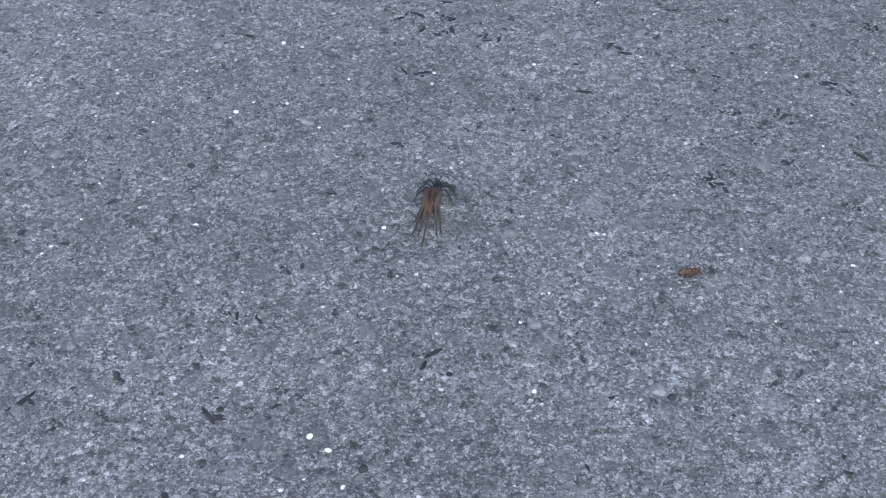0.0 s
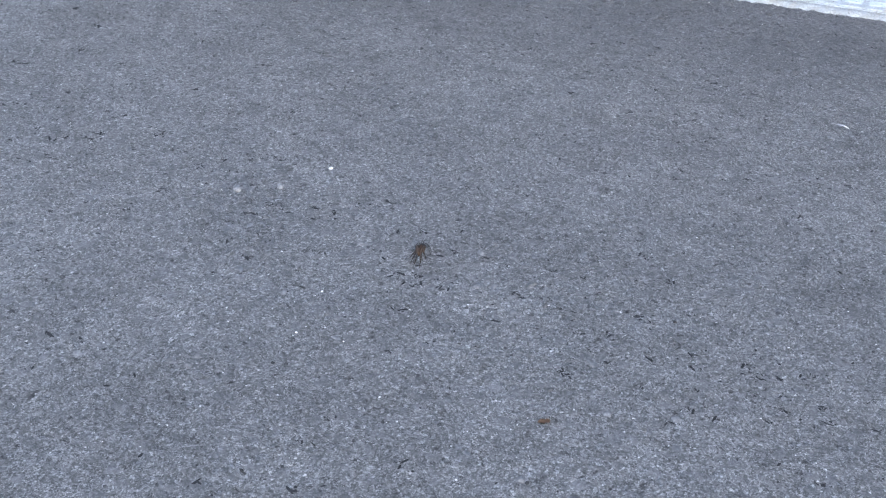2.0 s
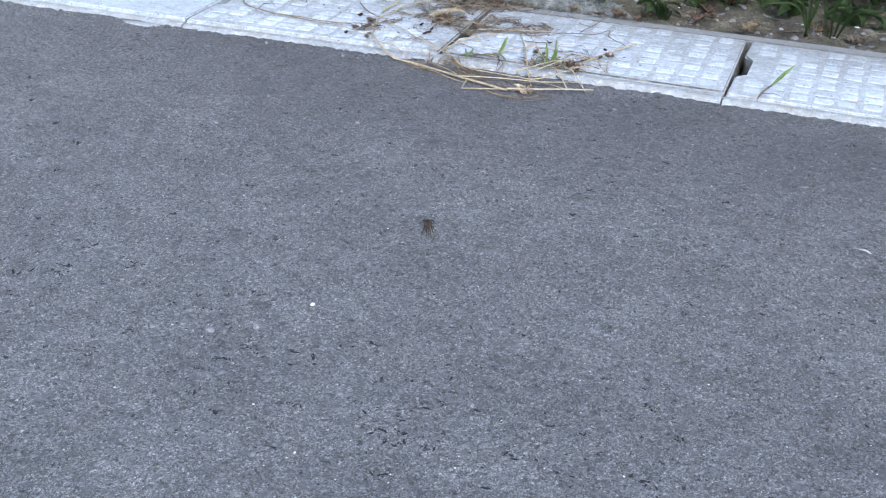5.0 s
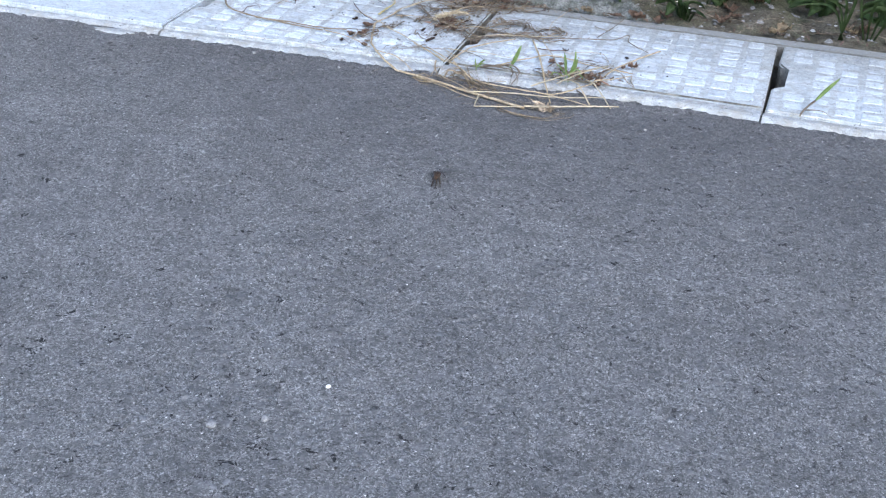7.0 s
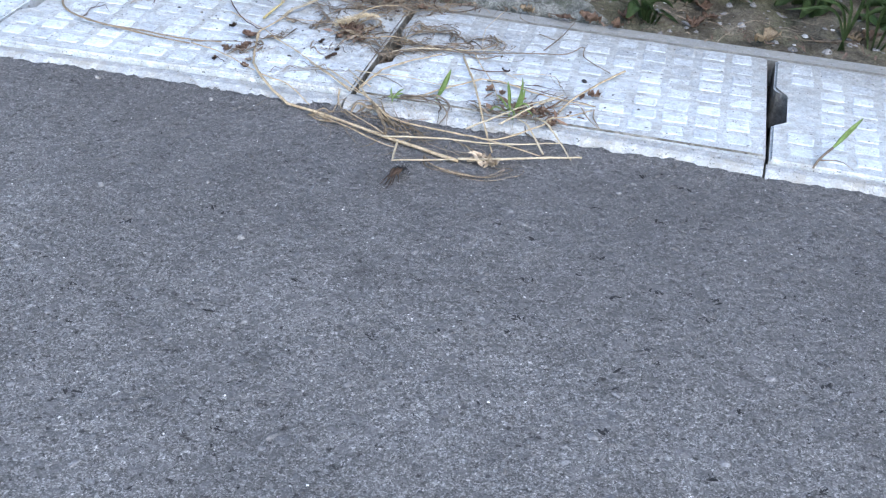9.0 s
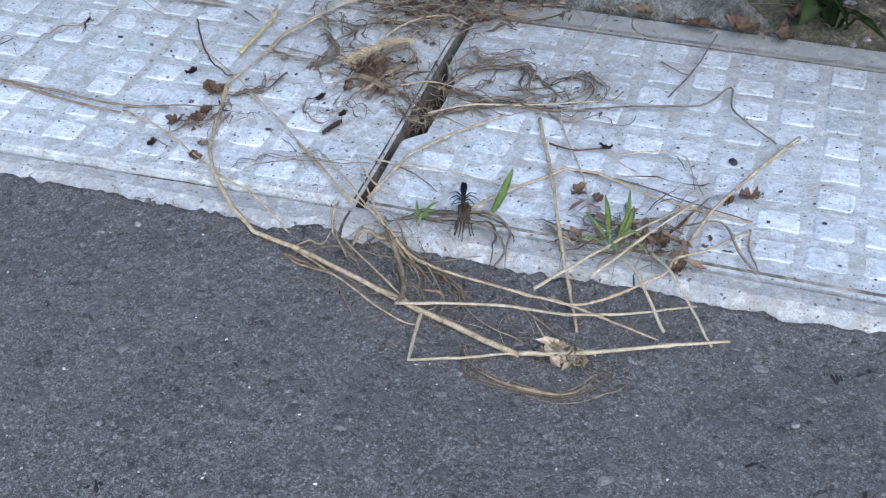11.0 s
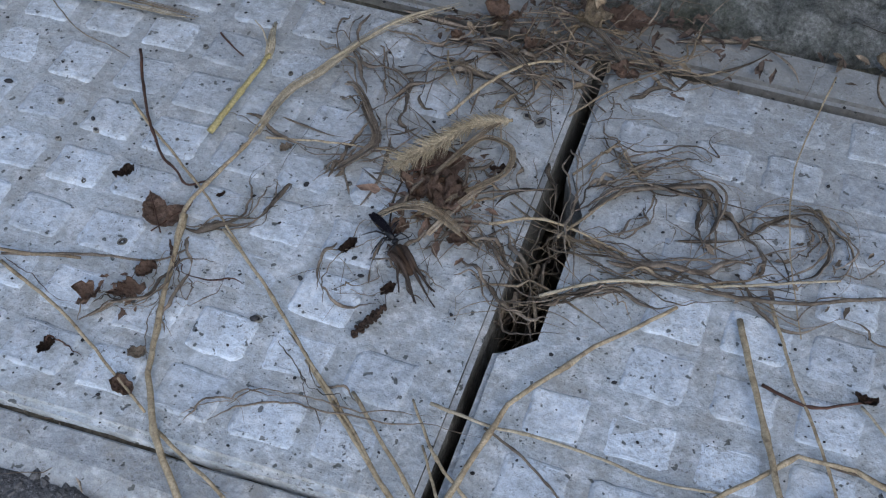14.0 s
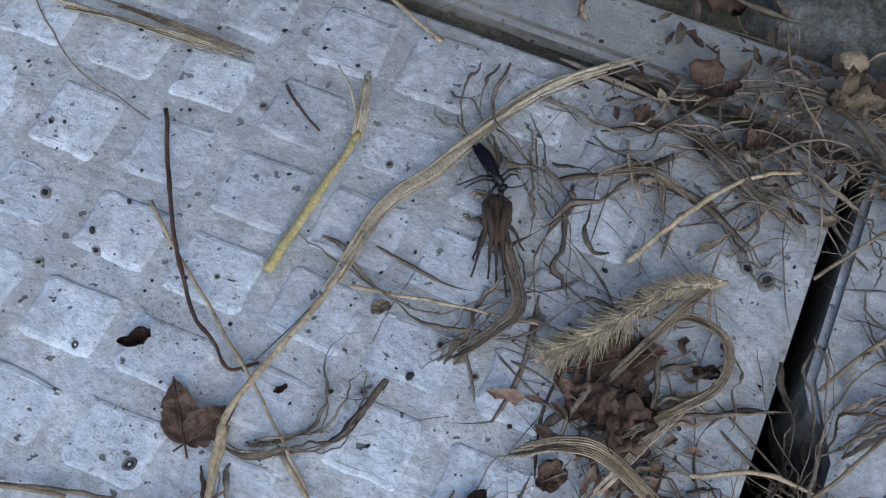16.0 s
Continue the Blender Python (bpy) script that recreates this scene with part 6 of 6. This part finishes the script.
rnd_litter = random.Random(45)
for i in range(34):
    x, y = rnd_litter.uniform(-0.25, 0.95), rnd_litter.uniform(0.365, 0.52)
    dry_leaf("withered_leaf", (x, y), rnd_litter.uniform(0.008, 0.018), rnd_litter.uniform(0, 360), rnd_litter.choice((LEAF, LEAF, TAN, VINE)),
             "brown withered leaf on the bare soil", rnd_litter.uniform(0.2, 0.6), soil_height(x, y) + 0.003, 60 + i)


def build_hedge():
    """A tall dark hedge: stems, and a crown of many small pointed leaves that hangs down to the soil."""
    # Bushes at x < 0 and the high crowns are unseen, added to block sky.
    for x0, y0 in ((-1.9, 0.95), (-1.25, 0.88), (-0.66, 0.86), (-0.08, 0.86), (0.56, 0.86), (1.08, 0.85), (1.66, 0.86), (2.3, 0.90)):
        rnd = random.Random(int(x0 * 100) + 900)
        ob = empty("hedge_bush", pose(x0, y0, 0), "dense dark green leafy bush behind the gutter", "bush", "hedge bushes")
        stem = bmesh.new()
        for _ in range(10):
            a, r = rnd.uniform(0, 6.3), rnd.uniform(0.1, 0.34)
            tip = Vector((r * math.cos(a), r * math.sin(a) * 0.8, rnd.uniform(0.6, 1.5)))
            tube(stem, curve([(tip.x * 0.2, tip.y * 0.3, -0.03), tip * 0.4 + Vector((0, 0, 0.06)), tip], 5), lambda t: 0.010 * (1.1 - t), 6)
        part("stem", stem, VINE, ob)
        verts, polys = [], []
        for _ in range(6500):
            a, r = rnd.uniform(0, 6.3), rnd.random() ** 0.4
            z = 0.005 + 1.6 * rnd.random() ** 2.0
            reach = 0.36 * (1 + 0.22 * math.sin(5 * a + x0) + 0.15 * math.sin(9 * z + 3 * a))
            c = Vector((r * reach * 1.15 * math.cos(a), r * reach * math.sin(a), z))
            turn = Euler((rnd.uniform(-0.9, 0.9), rnd.uniform(-0.9, 0.9), rnd.uniform(0, 6.3))).to_matrix()
            w, l = rnd.uniform(0.009, 0.019), rnd.uniform(0.03, 0.065)
            o = len(verts)
            verts += [tuple(c + turn @ Vector(q)) for q in ((-l / 2, 0, 0), (0, -w, 0.004), (0, 0, -0.003), (0, w, 0.004), (l / 2, 0, -0.006))]
            polys += [(o, o + 1, o + 2), (o, o + 2, o + 3), (o + 1, o + 4, o + 2), (o + 2, o + 4, o + 3)]
        me = bpy.data.meshes.new("crown")
        me.from_pydata(verts, [], polys)
        me.materials.append(SHADE_GREEN)
        crown = new("crown", me)
        crown.parent = ob


build_hedge()
for x, y, lean, tall in ((0.595, 0.385, -0.04, 0.13), (0.64, 0.41, 0.04, 0.12), (0.325, 0.375, 0.015, 0.05), (0.9, 0.43, 0.04, 0.15)):
    z = soil_height(x, y)
    tuft = empty("grass_tuft", pose(x, y, z), "green grass tuft growing on the soil", "grass", "grass tufts")
    for k in range(4):
        blade(tuft, [(0.004 * k, 0, -0.005), (0.004 * k + lean * 0.4 * (k - 1), -0.008 * k, tall * 0.5), (0.004 * k + lean * (k - 0.5), -0.02 * k, tall * (0.9 - 0.12 * k))], 0.010 if x < 0.5 else 0.006, GRASS)


for x, y, turn, size in ((0.185, 0.440, 20, 0.05), (0.318, 0.385, 110, 0.04), (0.382, 0.480, 200, 0.055), (0.44, 0.500, 300, 0.05), (0.56, 0.49, 60, 0.05), (0.68, 0.47, 150, 0.05), (0.03, 0.50, 10, 0.05)):
    plant = empty("ground_plant", pose(x, y, soil_height(x, y), 0, 0, turn), "low dark green broad-leaved plant on the soil", "plant", "ground plants")
    for k in range(5):
        a = k * 2.4
        c, q = math.cos(a), math.sin(a)
        blade(plant, [(0, 0, -0.004), (c * size * 0.35, q * size * 0.35, size * 0.5), (c * size * 0.8, q * size * 0.8, size * 0.55), (c * size * 1.2, q * size * 1.2, size * 0.3)], size * 0.5, GRASS)


# ---- the wasp and the spider ----
def plain(name, colour, rough, grain=600, glint=0.4):
    n = Nodes(name, rough).local()
    n.bsdf.inputs["Specular IOR Level"].default_value = glint
    c = n.ramp(n.noise(grain, 4, 0.7), (0.3, tuple(v * 0.55 for v in colour)), (0.7, colour))
    n.relief(n.noise(grain * 3, 3), 0.0002)
    return n.colour(c)


WASP = plain("wasp shell", (0.012, 0.012, 0.016), 0.35)
WING = plain("wasp wing", (0.022, 0.02, 0.03), 0.3)
AMBER = plain("amber mark", (0.5, 0.32, 0.05), 0.4)
HAIRY = plain("spider fur", (0.042, 0.029, 0.022), 0.85, 900)
SPIDER_LEG = plain("spider leg", (0.068, 0.044, 0.032), 0.8, 900)
SPIDER_FOOT = plain("spider foot", (0.044, 0.030, 0.023), 0.7, 900)
STRIPE = plain("spider stripe", (0.055, 0.03, 0.017), 0.85)


def blob(bm, at, size, seed=0.0, tilt=0.0):
    made = bmesh.ops.create_icosphere(bm, subdivisions=3, radius=1.0)["verts"]
    turn = Euler((0, tilt, 0)).to_matrix()
    for v in made:
        f = 1 + 0.05 * noise.noise(v.co * 2.5 + Vector((seed, 0, 0)))
        v.co = turn @ Vector((v.co.x * size[0] * f, v.co.y * size[1] * f, v.co.z * size[2] * f)) + Vector(at)


def leg_part(name, parent, root, joints, r, material):
    """A jointed leg, its pivot at the root; joints are given from there."""
    bm = bmesh.new()
    pts = polyline([(0, 0, 0)] + joints, 3)
    tube(bm, pts, lambda t: r * (1.15 - 0.72 * t) * (1 + 0.14 * math.cos(t * 6.28 * len(joints))), 7)
    return part(name, bm, material, parent, smooth=True, m=pose(*root))


def two_tone(ob, material, keep):
    """Gives the faces for which keep(centre) is true a second material."""
    ob.data.materials.append(material)
    for p in ob.data.polygons:
        if keep(p.center):
            p.material_index = 1


def build_spider():
    """A limp wolf spider: broad furry body under folded thighs, the thin dark shins and feet trailing behind in a fan."""
    ob = empty("spider", pose(0.38, -1.164, -0.0125), "limp brown hairy spider dragged by its front end", "spider")
    bm = bmesh.new()
    blob(bm, (0.0022, 0, 0.0060), (0.0050, 0.0031, 0.0030), 1)
    part("carapace", bm, HAIRY, ob, smooth=True)
    bm = bmesh.new()
    blob(bm, (-0.0068, 0.0002, 0.0054), (0.0056, 0.0031, 0.0034), 2, 0.12)
    part("abdomen", bm, STRIPE, ob, "dark brown furry abdomen", smooth=True)
    bm = bmesh.new()
    tube(bm, [Vector((0.0058 - 0.0030 * k, 0, (0.0086, 0.0092, 0.0086, 0.0086, 0.0091, 0.0084)[k])) for k in range(6)], lambda t: 0.0012 * math.sin(math.pi * (0.12 + 0.8 * t)), 6, 0.35)
    part("back_stripe", bm, STRIPE, ob, "dark reddish-brown stripe along the back", smooth=True)
    legs = []
    rnd = random.Random(4)
    # thigh root, knee back, sideways and up, and foot back and sideways, front leg first
    shapes = ((0.0058, -0.0014, 0.0050, 0.0066, -0.0150, 0.0110), (0.0044, -0.0040, 0.0044, 0.0080, -0.0240, 0.0088), (0.0026, -0.0062, 0.0034, 0.0088, -0.0280, 0.0058), (0.0004, -0.0080, 0.0022, 0.0080, -0.0290, 0.0024))
    for s in (-1, 1):
        for k, (rx, kx, ky, kz, ex, ey) in enumerate(shapes):
            ky, ey = ky * 0.74, ey * 0.86
            root = (rx, s * 0.0022, 0.0058)
            f = 1 + rnd.uniform(-0.2, 0.10)
            side = rnd.uniform(0.8, 1.15)
            stops = [(rx * 0.6 + kx * 0.4, ky * 0.95 + 0.0008, kz), (kx, ky, kz), (kx - 0.0034, ky * 0.9, kz - 0.0016),
                     ((ex * f + kx) * 0.52, ky * 0.5 + ey * 0.42, 0.0030), (ex * 0.84 * f, ey * 0.86 * side, 0.0010), (ex * f, ey * side, 0.0006)]
            joints = [(x - root[0], s * y - root[1], z - root[2]) for x, y, z in stops]
            bm = bmesh.new()
            tube(bm, polyline([(0, 0, 0)] + joints, 4), lambda t: (0.00115 - 0.0006 * max(0.0, t - 0.3) if t < 0.4 else 0.00038 + 0.0007 * max(0.0, 1 - (t - 0.4) * 2.6)) * (1 + 0.12 * math.cos(t * 44)), 8)
            leg = part("leg", bm, SPIDER_LEG, ob, smooth=True, m=pose(*root))
            far = kx - 0.004 - root[0]
            two_tone(leg, SPIDER_FOOT, lambda c: c.x < far)
            legs.append((leg, root, s, k))
        leg_part("palp", ob, (0.0070, s * 0.0013, 0.0056), [(0.0016, s * 0.001, 0.0008), (0.0026, s * 0.0013, -0.003)], 0.0006, SPIDER_LEG)
        leg_part("fang", ob, (0.0070, s * 0.0006, 0.0052), [(0.0010, s * 0.0002, -0.0008), (0.0010, s * 0.0002, -0.0030)], 0.0008, SPIDER_FOOT)
    return ob, legs


def build_wasp():
    ob = empty("wasp", pose(0.394, -1.168, -0.012), "slender black spider wasp walking backwards with its prey", "wasp")
    bm = bmesh.new()
    blob(bm, (-0.0052, 0, 0.0062), (0.0013, 0.0019, 0.0016), 3)
    head = part("head", bm, WASP, ob, smooth=True)
    bm = bmesh.new()
    blob(bm, (-0.0012, 0, 0.0068), (0.0034, 0.0017, 0.0019), 4)
    part("thorax", bm, WASP, ob, smooth=True)
    bm = bmesh.new()
    tube(bm, curve([(0.0018, 0, 0.0066), (0.0032, 0, 0.0066), (0.0060, 0, 0.0066), (0.0092, 0, 0.0060), (0.0128, 0, 0.0048)], 6),
         lambda t: (0.0004 if t < 0.16 else 0.0019 * math.sin(math.pi * min(1, 0.12 + t * 0.86)) ** 0.7 + 0.0001), 10)
    part("abdomen", bm, WASP, ob, smooth=True)
    bm = bmesh.new()
    blob(bm, (0.0065, 0.0013, 0.0078), (0.0011, 0.0008, 0.0006), 6)
    part("mark", bm, AMBER, ob, "dull yellow mark", smooth=True)
    for s in (-1, 1):
        bm = bmesh.new()
        rows = []
        for i in range(9):
            t = i / 8
            w = 0.0019 * math.sin(math.pi * (0.08 + 0.86 * t)) ** 0.7
            rows.append([bm.verts.new((-0.0006 + 0.0142 * t, s * (0.0005 + 0.0005 * t) + k * w, 0.0089 + 0.0012 * t - 0.0022 * t * t + (0.0004 if s > 0 else 0))) for k in (-1, 0, 1)])
        for a, b in zip(rows, rows[1:]):
            for k in range(2):
                bm.faces.new((a[k], a[k + 1], b[k + 1], b[k]))
        bmesh.ops.solidify(bm, geom=bm.faces[:], thickness=0.00012)
        part("wing", bm, WING, ob, "smoky dark folded wing", smooth=True)
        bm = bmesh.new()
        tube(bm, curve([(-0.0060, s * 0.0007, 0.0072), (-0.0082, s * 0.0026, 0.0096), (-0.0088, s * 0.0062, 0.0088), (-0.0074, s * 0.0092, 0.0076)], 5), lambda t: 0.00026 * (1.2 - 0.5 * t), 5)
        part("antenna", bm, WASP, head, smooth=True)
    legs = []
    for s in (-1, 1):
        for k, (rx, ex, ey) in enumerate(((-0.0030, -0.0052, 0.0076), (-0.0010, 0.0014, 0.0098), (0.0010, 0.0080, 0.0092))):
            leg = leg_part("leg", ob, (rx, s * 0.0012, 0.0058),
                           [((ex - rx) * 0.25, s * ey * 0.42, 0.0026), ((ex - rx) * 0.62, s * ey * 0.80, -0.0008), (ex - rx, s * ey, -0.0055)], 0.00048, WASP)
            legs.append((leg, (rx, s * 0.0012, 0.0058), s, k))
    return ob, legs


spider, spider_legs = build_spider()
wasp, wasp_legs = build_wasp()


# ---- motion ----
# seconds, the spider's place on the ground, its height, and the way that it is pulled, in degrees
TRAIL = [
    (0.0, 0.396, -1.237, -0.0125, 100), (0.5, 0.380, -1.180, -0.0125, 106), (1.0, 0.359, -1.116, -0.0125, 104), (1.5, 0.343, -1.067, -0.0125, 108),
    (2.0, 0.329, -1.012, -0.0125, 102), (2.5, 0.317, -0.944, -0.0125, 98), (3.0, 0.301, -0.872, -0.0125, 106), (3.5, 0.286, -0.805, -0.0125, 108),
    (5.8, 0.175, -0.539, -0.0125, 112), (6.5, 0.136, -0.450, -0.0125, 108), (7.0, 0.114, -0.384, -0.0125, 102), (7.5, 0.099, -0.313, -0.0125, 92),
    (8.0, 0.103, -0.242, -0.0125, 82), (8.5, 0.106, -0.204, -0.0125, 72), (8.7, 0.106, -0.194, -0.0125, 70), (9.6, 0.100, -0.108, -0.008, 98),
    (10.3, 0.091, -0.034, -0.007, 102), (10.8, 0.085, 0.009, 0.002, 104), (11.0, 0.085, 0.013, 0.003, 108), (11.5, 0.072, 0.041, 0.003, 132), (12.0, 0.057, 0.058, 0.003, 146),
    (12.5, 0.035, 0.076, 0.003, 142), (13.0, 0.001, 0.103, 0.003, 142), (13.5, -0.018, 0.113, 0.003, 158), (14.0, -0.052, 0.130, 0.004, 136),
    (14.5, -0.058, 0.142, 0.004, 114), (15.0, -0.074, 0.163, 0.004, 122), (15.5, -0.087, 0.192, 0.003, 124), (16.0, -0.112, 0.229, 0.003, 116)]


def along(t):
    """The trail at t, smoothed between its rows."""
    i = max(k for k in range(len(TRAIL)) if TRAIL[k][0] <= t)
    i = min(i, len(TRAIL) - 2)
    a, b = TRAIL[i], TRAIL[i + 1]
    f = (t - a[0]) / (b[0] - a[0])
    return [p + (q - p) * f for p, q in zip(a, b)]


def motions():
    times = [k / 10 for k in range(161)]
    spider_rows, wasp_rows = [], []
    for t in times:
        _, x, y, z, turn = along(t)
        # on the road the wasp runs ahead under its load; on the lid it has turned round and pulls
        ahead = min(1, max(0, (t - 8.8) / 1.6))
        sway = 4 * math.sin(t * 9.0) + 3 * math.sin(t * 15.7)
        spider_rows.append((t, pose(x, y, z + 0.0035 * (1 - ahead), 3 * math.sin(t * 11), 2 * math.sin(t * 13), turn + sway)))
        a = radians(turn)
        lead = 0.0130 + 0.0020 * ahead
        cant = 32 * min(1, max(0, (t - 13.0) / 3.0))
        wasp_rows.append((t, pose(x + math.cos(a) * lead, y + math.sin(a) * lead, z - 0.0012 + 0.0020 * ahead, 0, -10 * ahead + 3 * math.sin(t * 12.3), turn + cant + 180 * (1 - ahead) + 4 * math.sin(t * 7.3))))
    walk(spider, spider_rows)
    walk(wasp, wasp_rows)
    for leg, root, s, k in spider_legs:
        walk(leg, [(t, pose(*root, 0, 2 * math.sin(t * 10 + k * 2 + s), 5 * math.sin(t * 8 + k * 1.7 + s * 0.9))) for t in times])
    for leg, root, s, k in wasp_legs:
        phase = math.pi * ((k + (s > 0)) % 2)
        walk(leg, [(t, pose(*root, s * 7 * max(0, math.cos(t * 14 + phase)), 0, s * 16 * math.sin(t * 14 + phase))) for t in times])


motions()
